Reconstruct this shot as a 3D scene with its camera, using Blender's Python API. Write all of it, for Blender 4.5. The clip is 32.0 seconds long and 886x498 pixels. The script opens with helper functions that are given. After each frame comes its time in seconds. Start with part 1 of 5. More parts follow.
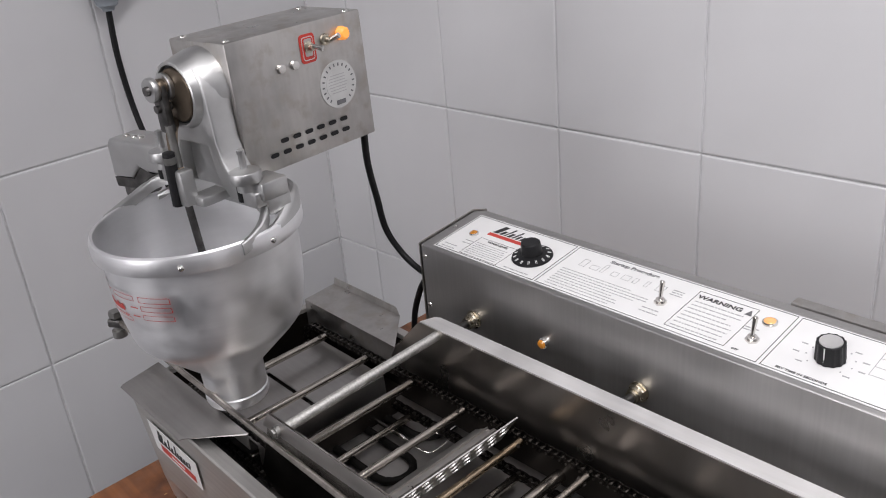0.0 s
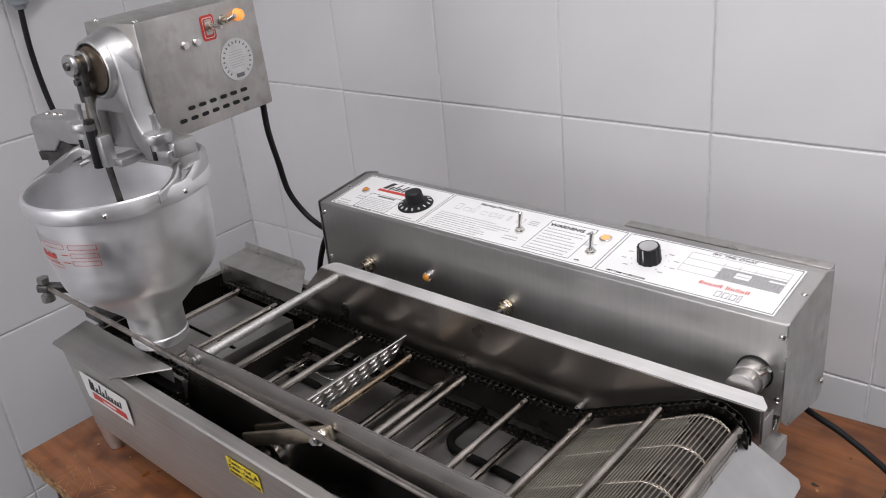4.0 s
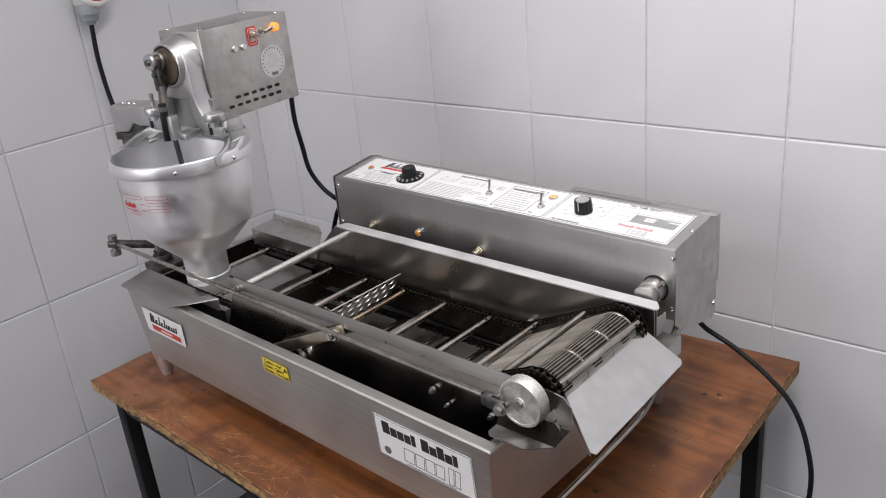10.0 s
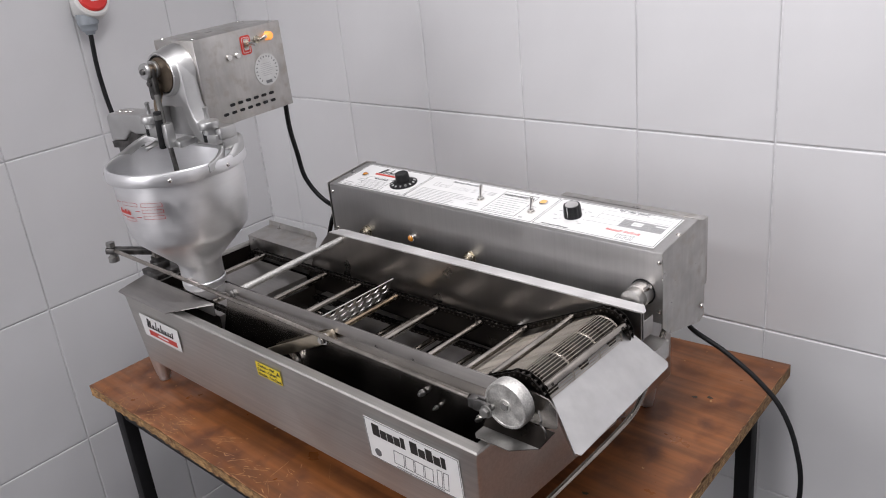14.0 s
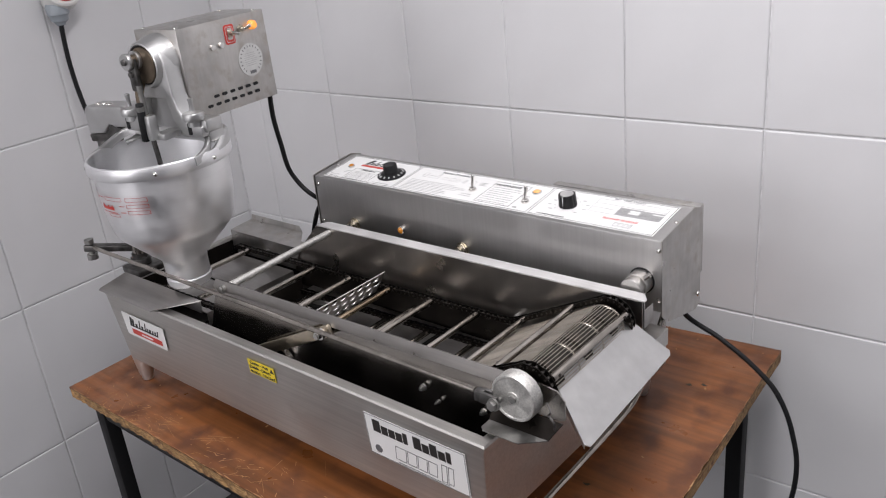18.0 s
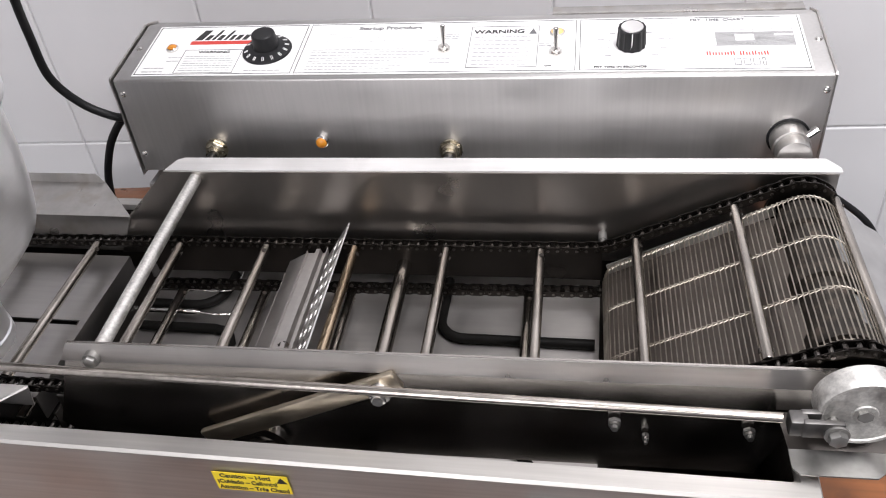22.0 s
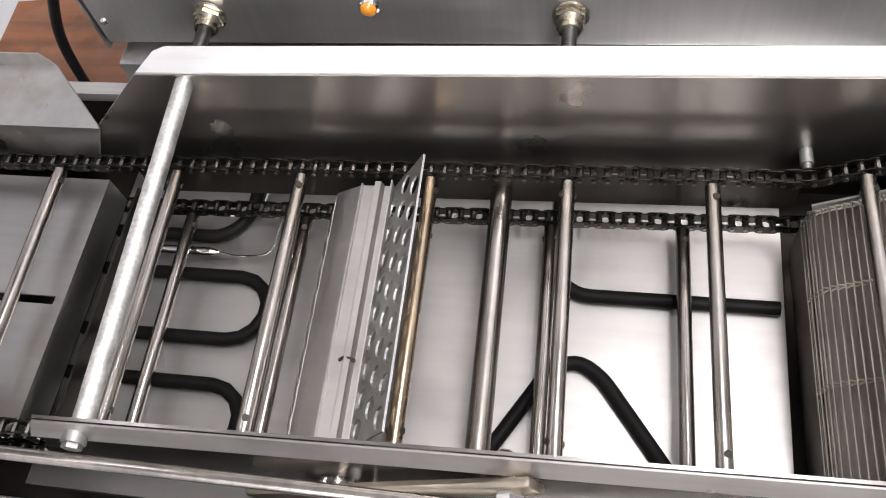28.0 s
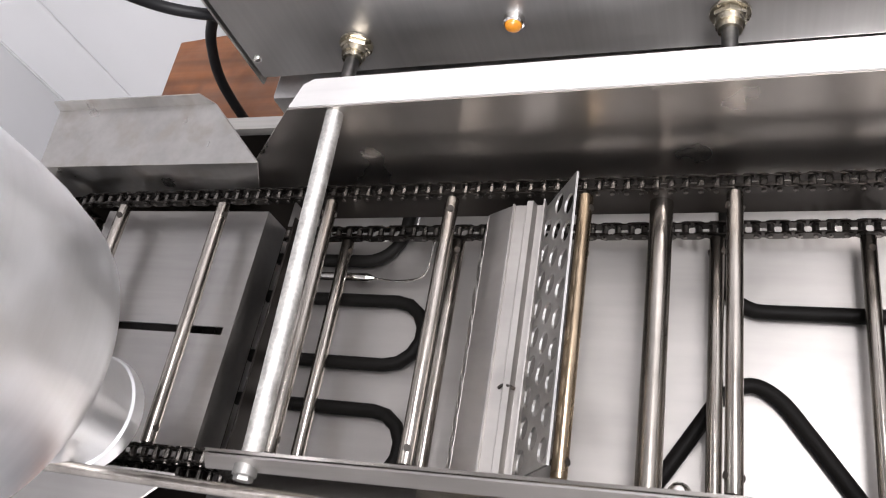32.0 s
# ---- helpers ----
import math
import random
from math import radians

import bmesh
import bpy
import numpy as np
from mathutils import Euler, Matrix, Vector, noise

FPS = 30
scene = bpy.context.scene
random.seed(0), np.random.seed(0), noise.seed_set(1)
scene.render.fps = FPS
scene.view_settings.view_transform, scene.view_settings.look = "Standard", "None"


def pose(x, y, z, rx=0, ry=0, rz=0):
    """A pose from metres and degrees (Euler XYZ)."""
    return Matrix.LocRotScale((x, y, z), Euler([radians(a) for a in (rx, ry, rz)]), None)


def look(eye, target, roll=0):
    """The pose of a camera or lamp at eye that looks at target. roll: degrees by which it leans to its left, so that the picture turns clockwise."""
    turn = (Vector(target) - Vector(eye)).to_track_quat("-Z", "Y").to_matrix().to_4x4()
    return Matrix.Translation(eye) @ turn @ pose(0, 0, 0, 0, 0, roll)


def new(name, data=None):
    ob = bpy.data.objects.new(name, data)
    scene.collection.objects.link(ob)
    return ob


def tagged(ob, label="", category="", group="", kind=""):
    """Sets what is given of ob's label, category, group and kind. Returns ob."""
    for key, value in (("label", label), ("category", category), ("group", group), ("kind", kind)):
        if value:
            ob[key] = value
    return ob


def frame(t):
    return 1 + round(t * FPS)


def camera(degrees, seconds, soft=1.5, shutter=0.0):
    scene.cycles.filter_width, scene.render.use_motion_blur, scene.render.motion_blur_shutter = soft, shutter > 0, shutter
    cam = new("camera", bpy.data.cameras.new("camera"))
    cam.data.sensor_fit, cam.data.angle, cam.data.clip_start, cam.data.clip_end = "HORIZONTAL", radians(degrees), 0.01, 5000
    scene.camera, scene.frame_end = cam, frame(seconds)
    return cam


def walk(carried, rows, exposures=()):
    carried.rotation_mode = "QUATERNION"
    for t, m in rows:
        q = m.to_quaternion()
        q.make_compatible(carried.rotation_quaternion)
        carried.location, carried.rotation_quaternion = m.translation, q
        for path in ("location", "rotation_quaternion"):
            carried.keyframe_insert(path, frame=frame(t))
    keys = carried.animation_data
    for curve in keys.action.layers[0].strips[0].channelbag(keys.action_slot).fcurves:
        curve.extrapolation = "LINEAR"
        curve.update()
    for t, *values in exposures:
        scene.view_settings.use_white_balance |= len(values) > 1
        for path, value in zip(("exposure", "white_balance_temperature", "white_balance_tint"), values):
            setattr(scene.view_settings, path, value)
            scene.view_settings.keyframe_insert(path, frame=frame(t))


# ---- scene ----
cam = camera(55.3, 32.0, soft=1.05, shutter=0.4)
PATH = [
    (0, (0.977, -0.288, 1.516), (-0.408, 0.886, 0.68), -5.3),
    (0.5, (0.983, -0.296, 1.518), (-0.397, 0.889, 0.687), -4.8),
    (1, (0.994, -0.298, 1.508), (-0.392, 0.878, 0.673), -4.6),
    (1.5, (0.999, -0.313, 1.51), (-0.355, 0.914, 0.698), -4.1),
    (2, (0.974, -0.372, 1.524), (-0.311, 0.906, 0.68), -4.9),
    (2.5, (0.986, -0.402, 1.517), (-0.245, 0.918, 0.655), -5.6),
    (3, (1.02, -0.409, 1.524), (-0.199, 0.915, 0.652), -5.6),
    (3.5, (1.072, -0.407, 1.513), (-0.159, 0.924, 0.667), -5.2),
    (4, (1.13, -0.382, 1.506), (-0.132, 0.926, 0.671), -5.9),
    (4.5, (1.143, -0.38, 1.508), (-0.133, 0.907, 0.661), -6.0),
    (6.5, (1.161, -0.408, 1.518), (-0.105, 0.88, 0.658), -6.6),
    (7, (1.191, -0.412, 1.528), (-0.099, 0.85, 0.665), -6.9),
    (7.5, (1.245, -0.437, 1.529), (-0.067, 0.816, 0.686), -6.6),
    (8, (1.249, -0.498, 1.539), (-0.023, 0.807, 0.715), -6.4),
    (8.5, (1.252, -0.564, 1.533), (0.035, 0.77, 0.673), -6.5),
    (9, (1.282, -0.613, 1.531), (0.062, 0.749, 0.722), -6.5),
    (9.5, (1.34, -0.614, 1.53), (0.11, 0.745, 0.729), -5.6),
    (10, (1.371, -0.599, 1.529), (0.082, 0.72, 0.756), -5.5),
    (10.5, (1.381, -0.594, 1.534), (0.085, 0.718, 0.761), -5.2),
    (11, (1.389, -0.591, 1.532), (0.092, 0.719, 0.756), -5.2),
    (11.5, (1.387, -0.585, 1.529), (0.084, 0.715, 0.747), -5.5),
    (12, (1.392, -0.585, 1.532), (0.09, 0.72, 0.756), -5.7),
    (12.5, (1.395, -0.585, 1.531), (0.085, 0.72, 0.769), -5.8),
    (13, (1.392, -0.591, 1.537), (0.08, 0.712, 0.774), -5.8),
    (13.5, (1.396, -0.591, 1.527), (0.085, 0.717, 0.771), -5.7),
    (14, (1.398, -0.594, 1.53), (0.095, 0.72, 0.773), -5.9),
    (14.5, (1.399, -0.597, 1.531), (0.094, 0.717, 0.777), -5.8),
    (16.5, (1.396, -0.596, 1.526), (0.082, 0.712, 0.776), -5.6),
    (17, (1.396, -0.6, 1.533), (0.088, 0.712, 0.778), -5.5),
    (17.5, (1.388, -0.603, 1.532), (0.092, 0.719, 0.776), -5.0),
    (18, (1.352, -0.612, 1.526), (0.116, 0.753, 0.744), -5.8),
    (18.5, (1.282, -0.627, 1.513), (0.123, 0.775, 0.682), -7.1),
    (19, (1.211, -0.595, 1.509), (0.162, 0.864, 0.632), -8.1),
    (19.5, (1.046, -0.47, 1.498), (0.02, 0.971, 0.565), -9.8),
    (20, (0.929, -0.402, 1.483), (-0.007, 1.033, 0.451), -11.4),
    (20.5, (0.784, -0.38, 1.462), (0.18, 1.179, 0.364), -10.0),
    (21, (0.705, -0.375, 1.45), (0.249, 1.162, 0.255), -9.0),
    (21.5, (0.679, -0.365, 1.447), (0.337, 1.154, 0.192), -6.7),
    (22, (0.677, -0.361, 1.445), (0.339, 1.152, 0.181), -6.2),
    (22.5, (0.678, -0.352, 1.436), (0.353, 1.153, 0.16), -5.9),
    (23, (0.677, -0.347, 1.438), (0.347, 1.147, 0.151), -6.0),
    (23.5, (0.669, -0.341, 1.437), (0.34, 1.134, 0.127), -6.0),
    (24, (0.639, -0.299, 1.423), (0.341, 1.127, 0.052), -7.0),
    (24.5, (0.635, -0.146, 1.416), (0.258, 1.145, -0.064), -9.6),
    (25, (0.624, -0.086, 1.409), (0.198, 1.043, -0.186), -11.7),
    (25.5, (0.569, -0.019, 1.402), (0.133, 1.051, -0.23), -14.3),
    (26, (0.564, -0.048, 1.39), (0.252, 0.965, -0.306), -10.7),
    (26.5, (0.566, -0.067, 1.394), (0.244, 0.872, -0.343), -13.3),
    (28.5, (0.565, -0.054, 1.397), (0.181, 0.872, -0.333), -16.3),
    (29, (0.569, -0.051, 1.391), (0.0, 0.846, -0.304), -25.8),
    (29.5, (0.564, -0.059, 1.399), (-0.108, 0.83, -0.262), -30.0),
    (30, (0.56, -0.064, 1.4), (-0.145, 0.822, -0.248), -31.3),
    (30.5, (0.564, -0.062, 1.403), (-0.165, 0.821, -0.237), -32.5),
    (31, (0.556, -0.068, 1.404), (-0.149, 0.82, -0.243), -31.9),
    (31.5, (0.557, -0.064, 1.403), (-0.126, 0.821, -0.256), -31.4),
    (32, (0.558, -0.043, 1.39), (-0.136, 0.844, -0.263), -31.8),
]
walk(cam, [(t, look(eye, target, roll)) for t, eye, target, roll in PATH],
     [(t, e, 6250, 14) for t, e in ((0, -0.20), (4, -0.17), (8, -0.07), (14, -0.02), (18, -0.04), (20, 0.02), (21, 0.32), (22, 0.42), (24, 0.70), (25, 1.02), (26, 0.99), (29, 0.92), (30, 0.66), (31, 0.88), (32, 1.02))])

# ---- light ----
world = bpy.data.worlds.new("world")
scene.world = world
world.use_nodes = True
world.node_tree.nodes["Background"].inputs[0].default_value = (0.80, 0.88, 1.0, 1)
world.node_tree.nodes["Background"].inputs[1].default_value = 0.25


def area_lamp(name, at, target, sx, sy, watts, colour):
    data = bpy.data.lights.new(name, "AREA")
    data.shape, data.size, data.size_y, data.energy, data.color = "RECTANGLE", sx, sy, watts, colour
    ob = new(name, data)
    ob.matrix_world = look(at, target)
    return ob


area_lamp("ceiling_tube_light", (1.12, -0.25, 2.55), (1.80, 0.15, 0), 1.35, 0.30, 31, (1.0, 0.97, 0.94))
area_lamp("ceiling_tube_light", (1.00, -1.9, 2.55), (1.00, -1.9, 0), 2.6, 0.45, 27, (1.0, 0.97, 0.94))
# Fill lamp added before the closed front wall to brighten front faces.
area_lamp("window_daylight", (0.25, -2.82, 1.62), (0.35, 0.0, 1.15), 0.9, 1.1, 20, (1.0, 0.97, 0.945))

# ---- materials ----


def material(name, colour, rough=0.5, metal=0.0, grain=0.0, grain_scale=(60, 60, 60), stain=0.0, stain_scale=6.0,
             bump=0.0, bump_scale=200.0, emit=None, power=0.0, coat=0.0, rough_var=0.1, island=0.0, tint=None, brush="", stretch_by=0.9, spec=0.5):
    """Principled surface with fine stretched grain, broad stains and relief, in object space."""
    m = bpy.data.materials.new(name)
    m.use_nodes = True
    nt = m.node_tree
    b = nt.nodes["Principled BSDF"]
    b.inputs["Base Color"].default_value = (*colour, 1)
    b.inputs["Roughness"].default_value = rough
    b.inputs["Metallic"].default_value = metal
    b.inputs["Coat Weight"].default_value = coat
    b.inputs["Specular IOR Level"].default_value = spec
    if brush:  # highlights drawn out across the brushing; "Z" is turned on a lathe
        b.inputs["Anisotropic"].default_value = stretch_by
        tg = nt.nodes.new("ShaderNodeTangent")
        tg.direction_type, tg.axis = "RADIAL", brush
        b.inputs["Anisotropic Rotation"].default_value = 0.25 if brush == "Z" else 0.0
        nt.links.new(tg.outputs[0], b.inputs["Tangent"])
    if emit:
        b.inputs["Emission Color"].default_value = (*emit, 1)
        b.inputs["Emission Strength"].default_value = power
    co = nt.nodes.new("ShaderNodeTexCoord")
    link = nt.links.new

    def noise_of(scale, detail, stretch=(1, 1, 1)):
        mp = nt.nodes.new("ShaderNodeMapping")
        mp.inputs["Scale"].default_value = stretch
        link(co.outputs["Object"], mp.inputs[0])
        n = nt.nodes.new("ShaderNodeTexNoise")
        n.inputs["Scale"].default_value, n.inputs["Detail"].default_value = scale, detail
        link(mp.outputs[0], n.inputs["Vector"])
        return n.outputs["Fac"]

    def ramp(src, lo, hi, a=0.3, c=0.7):
        r = nt.nodes.new("ShaderNodeMapRange")
        r.inputs["From Min"].default_value, r.inputs["From Max"].default_value = a, c
        r.inputs["To Min"].default_value, r.inputs["To Max"].default_value = lo, hi
        link(src, r.inputs[0])
        return r.outputs[0]

    def times(x, y):
        k = nt.nodes.new("ShaderNodeMath")
        k.operation = "MULTIPLY"
        link(x, k.inputs[0])
        link(y, k.inputs[1])
        return k.outputs[0]

    fac = None
    if grain:
        fac = ramp(noise_of(1.0, 3, grain_scale), 1 - grain, 1 + grain * 0.4)
    if stain:
        s = ramp(noise_of(stain_scale, 5), 1 - stain, 1 + stain * 0.3, 0.25, 0.65)
        fac = times(fac, s) if fac else s
    if island:
        info = nt.nodes.new("ShaderNodeObjectInfo")
        s = ramp(info.outputs["Random"], 1 - island, 1 + island, 0, 1)
        fac = times(fac, s) if fac else s
    if fac:
        mix = nt.nodes.new("ShaderNodeMix")
        mix.data_type = "RGBA"
        mix.blend_type = "MULTIPLY"
        mix.inputs["Factor"].default_value = 1
        mix.inputs["A"].default_value = (*colour, 1)
        comb = nt.nodes.new("ShaderNodeCombineColor")
        for n in range(3):
            link(fac, comb.inputs[n])
        link(comb.outputs[0], mix.inputs["B"])
        out = mix.outputs["Result"]
        if tint:
            mix2 = nt.nodes.new("ShaderNodeMix")
            mix2.data_type = "RGBA"
            link(ramp(noise_of(stain_scale * 2.3, 6), 0, 1, 0.52, 0.68), mix2.inputs["Factor"])
            link(out, mix2.inputs["A"])
            mix2.inputs["B"].default_value = (*tint, 1)
            out = mix2.outputs["Result"]
        link(out, b.inputs["Base Color"])
        link(ramp(noise_of(stain_scale * 1.7 + 4, 4), rough * (1 - rough_var), min(1, rough * (1 + rough_var * 1.6))), b.inputs["Roughness"])
    if bump:
        bm_ = nt.nodes.new("ShaderNodeBump")
        bm_.inputs["Strength"].default_value = bump
        bm_.inputs["Distance"].default_value = 0.001
        link(noise_of(bump_scale, 3), bm_.inputs["Height"])
        link(bm_.outputs[0], b.inputs["Normal"])
    return m


M = {}
M["tile"] = material("glazed_tile", (0.69, 0.69, 0.70), 0.40, grain=0.02, grain_scale=(9, 9, 9), stain=0.05, stain_scale=2.5, bump=0.05, bump_scale=30)
M["grout"] = material("grout", (0.74, 0.74, 0.75), 0.85, grain=0.15, grain_scale=(90, 90, 90), stain=0.3, stain_scale=7)
# Dimness of the room's far side put into the wall colour.
M["dim"] = material("dim_plain_wall", (0.24, 0.24, 0.25), 0.8, stain=0.1, stain_scale=1.5)
M["plaster"] = material("plain_plaster", (0.80, 0.80, 0.79), 0.8, stain=0.06, stain_scale=1.5)
M["floor"] = material("dark_floor", (0.045, 0.045, 0.048), 0.6, stain=0.3, stain_scale=3)
M["steel"] = material("brushed_steel", (0.62, 0.61, 0.59), 0.36, 1.0, grain=0.07, grain_scale=(14, 260, 260), stain=0.12, stain_scale=8, rough_var=0.3, bump=0.04, bump_scale=320)
M["panel_steel"] = material("brushed_panel_steel", (0.51, 0.50, 0.49), 0.37, 1.0, grain=0.05, grain_scale=(300, 300, 8), stain=0.12, stain_scale=6, rough_var=0.12, brush="X", stretch_by=0.5)
M["case_steel"] = material("scuffed_case_steel", (0.52, 0.505, 0.485), 0.36, 1.0, grain=0.06, grain_scale=(160, 160, 12), stain=0.2, stain_scale=22, rough_var=0.25, tint=(0.44, 0.41, 0.375))
M["plate_grey"] = material("printed_plate", (0.74, 0.73, 0.72), 0.40, 0.9, stain=0.1, stain_scale=30)
M["oiled_plate"] = material("oiled_plate", (0.42, 0.405, 0.39), 0.36, 1.0, grain=0.06, grain_scale=(14, 200, 200), stain=0.18, stain_scale=9, rough_var=0.2)
M["rolled_edge"] = material("rolled_edge_steel", (0.44, 0.42, 0.40), 0.30, 1.0, grain=0.08, grain_scale=(10, 200, 200), stain=0.2, stain_scale=10, rough_var=0.2, brush="X", stretch_by=0.6)
M["kettle"] = material("worn_kettle_steel", (0.58, 0.565, 0.54), 0.50, 1.0, grain=0.10, grain_scale=(6, 260, 260), stain=0.09, stain_scale=5, rough_var=0.1)
M["inner"] = material("kettle_floor_steel", (0.45, 0.43, 0.41), 0.44, 1.0, grain=0.06, grain_scale=(12, 120, 120), stain=0.18, stain_scale=9, rough_var=0.15, brush="X", stretch_by=0.2)
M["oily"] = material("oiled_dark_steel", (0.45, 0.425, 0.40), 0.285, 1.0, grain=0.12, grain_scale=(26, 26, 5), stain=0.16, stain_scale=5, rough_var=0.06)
# Oil-brown steel taken to near-black, so the shade sits in the colour.
M["lining"] = material("oily_shaded_lining", (0.025, 0.021, 0.018), 0.36, 0.6, stain=0.4, stain_scale=12, rough_var=0.3, spec=0.3)
M["panel_mirror"] = material("polished_side_panel", (0.42, 0.395, 0.37), 0.19, 1.0, grain=0.10, grain_scale=(10, 200, 200), stain=0.2, stain_scale=9, rough_var=0.25, brush="X", stretch_by=0.4)
M["flange"] = material("bright_flange", (0.86, 0.85, 0.84), 0.62, 1.0, grain=0.05, grain_scale=(12, 160, 160), stain=0.06, stain_scale=12)
M["satin"] = material("satin_sheet", (0.72, 0.71, 0.70), 0.46, 1.0, stain=0.10, stain_scale=14, grain=0.03, grain_scale=(60, 60, 60), rough_var=0.2)
M["chute_steel"] = material("dull_chute_steel", (0.58, 0.575, 0.57), 0.42, 1.0, stain=0.14, stain_scale=16, grain=0.05, grain_scale=(60, 60, 60), rough_var=0.25)
M["tray"] = material("stained_tray", (0.29, 0.255, 0.225), 0.50, 1.0, stain=0.3, stain_scale=12, grain=0.1, grain_scale=(20, 20, 20), rough_var=0.3)
M["rod"] = material("polished_rod", (0.44, 0.405, 0.365), 0.23, 1.0, grain=0.2, grain_scale=(200, 8, 200), stain=0.35, stain_scale=25)
M["rod_tan"] = material("heat_tinted_rod", (0.46, 0.36, 0.25), 0.25, 1.0, grain=0.2, grain_scale=(200, 8, 200), stain=0.35, stain_scale=20)
M["cast"] = material("cast_aluminium", (0.58, 0.58, 0.575), 0.40, 1.0, grain=0.06, grain_scale=(40, 40, 40), stain=0.16, stain_scale=14, rough_var=0.25, bump=0.16, bump_scale=150)
M["spun"] = material("spun_aluminium", (0.92, 0.92, 0.93), 0.40, 1.0, grain=0.02, grain_scale=(12, 12, 260), stain=0.10, stain_scale=14, rough_var=0.2, brush="Z", stretch_by=0.35, bump=0.03, bump_scale=120)
M["zinc"] = material("zinc_plate", (0.36, 0.355, 0.34), 0.46, 1.0, grain=0.28, grain_scale=(50, 50, 50), stain=0.4, stain_scale=22, rough_var=0.3)
M["galvanised"] = material("speckled_galvanised_steel", (0.70, 0.69, 0.66), 0.50, 1.0, grain=0.22, grain_scale=(420, 420, 420), stain=0.10, stain_scale=45, rough_var=0.3, bump=0.15, bump_scale=500)
M["dull_bar"] = material("dull_bar_steel", (0.16, 0.155, 0.15), 0.44, 1.0, grain=0.35, grain_scale=(60, 60, 60), stain=0.5, stain_scale=30)
M["lever_tan"] = material("tan_plated_lever", (0.60, 0.53, 0.42), 0.34, 1.0, grain=0.12, grain_scale=(14, 160, 160), stain=0.25, stain_scale=20, rough_var=0.2)
M["bronze"] = material("worn_bronze", (0.22, 0.175, 0.13), 0.42, 1.0, stain=0.35, stain_scale=50)
M["chain"] = material("oily_chain", (0.035, 0.031, 0.028), 0.36, 1.0, stain=0.4, stain_scale=60)
M["chain_roller"] = material("chain_roller", (0.13, 0.12, 0.11), 0.28, 1.0, stain=0.5, stain_scale=90)
M["wire"] = material("belt_wire", (0.46, 0.42, 0.36), 0.34, 1.0, stain=0.45, stain_scale=35)
M["soot"] = material("sooty_drum", (0.03, 0.025, 0.02), 0.55, 0.3, stain=0.5, stain_scale=40, tint=(0.09, 0.07, 0.055))
M["element"] = material("heating_element", (0.007, 0.0065, 0.006), 0.5, 0.0, stain=0.3, stain_scale=40, spec=0.06)
M["black"] = material("black_plastic", (0.012, 0.012, 0.013), 0.45, stain=0.2, stain_scale=30, spec=0.28)
M["rubber"] = material("black_cable_rubber", (0.010, 0.010, 0.011), 0.5, stain=0.2, stain_scale=30, spec=0.25)
M["white"] = material("white_label", (0.80, 0.80, 0.79), 0.35, stain=0.05, stain_scale=20)
M["badge"] = material("pale_badge_enamel", (0.52, 0.52, 0.51), 0.45, stain=0.1, stain_scale=60)
M["ink"] = material("black_ink", (0.02, 0.02, 0.02), 0.5)
M["greyink"] = material("grey_ink", (0.13, 0.13, 0.135), 0.5)
M["palegrey"] = material("pale_grey_ink", (0.36, 0.36, 0.36), 0.5)
M["red"] = material("red_ink", (0.55, 0.045, 0.03), 0.4)
M["yellow"] = material("yellow_label", (0.80, 0.62, 0.03), 0.4, stain=0.08, stain_scale=60)
M["brass"] = material("worn_brass", (0.58, 0.53, 0.43), 0.28, 1.0, stain=0.4, stain_scale=70)
M["chrome"] = material("chrome", (0.72, 0.70, 0.67), 0.14, 1.0, stain=0.1, stain_scale=40)
M["amber"] = material("amber_lens", (0.50, 0.20, 0.02), 0.2, emit=(1.0, 0.30, 0.02), power=0.06, coat=0.5)
M["amber_lit"] = material("lit_amber_lens", (0.85, 0.32, 0.06), 0.2, emit=(1.0, 0.33, 0.05), power=0.8, coat=0.5)
M["cream_lit"] = material("glowing_pilot_lens", (0.80, 0.42, 0.16), 0.2, emit=(1.0, 0.40, 0.12), power=0.35, coat=0.5)
M["wood"] = material("stained_plywood", (0.250, 0.087, 0.025), 0.42, grain=0.45, grain_scale=(3.0, 70, 60), stain=0.45, stain_scale=7, bump=0.25, bump_scale=70, rough_var=0.4, coat=0.1, tint=(0.105, 0.035, 0.013))
M["chipboard"] = material("chipped_board_edge", (0.44, 0.26, 0.11), 0.8, grain=0.65, grain_scale=(110, 110, 400), stain=0.55, stain_scale=40, bump=0.8, bump_scale=260, tint=(0.14, 0.06, 0.025))
M["scratch"] = material("pale_scratch", (0.42, 0.24, 0.11), 0.8)
M["grease"] = material("dark_grease_spot", (0.035, 0.030, 0.016), 0.35, stain=0.4, stain_scale=60)
M["leg"] = material("black_painted_steel", (0.010, 0.010, 0.011), 0.5, stain=0.3, stain_scale=12, spec=0.2)
M["grey_plug"] = material("grey_plug_plastic", (0.30, 0.33, 0.36), 0.45, stain=0.1, stain_scale=30)
M["socket_white"] = material("socket_plastic", (0.72, 0.72, 0.70), 0.4, stain=0.06, stain_scale=20)
M["socket_red"] = material("red_socket_plastic", (0.62, 0.03, 0.025), 0.35, stain=0.1, stain_scale=20)

# ---- mesh helpers ----


def thing(name, label, category, at=(0, 0, 0), group="", kind=""):
    ob = new(name)
    ob.empty_display_size = 0.05
    ob.location = at
    return tagged(ob, label, category, group, kind)


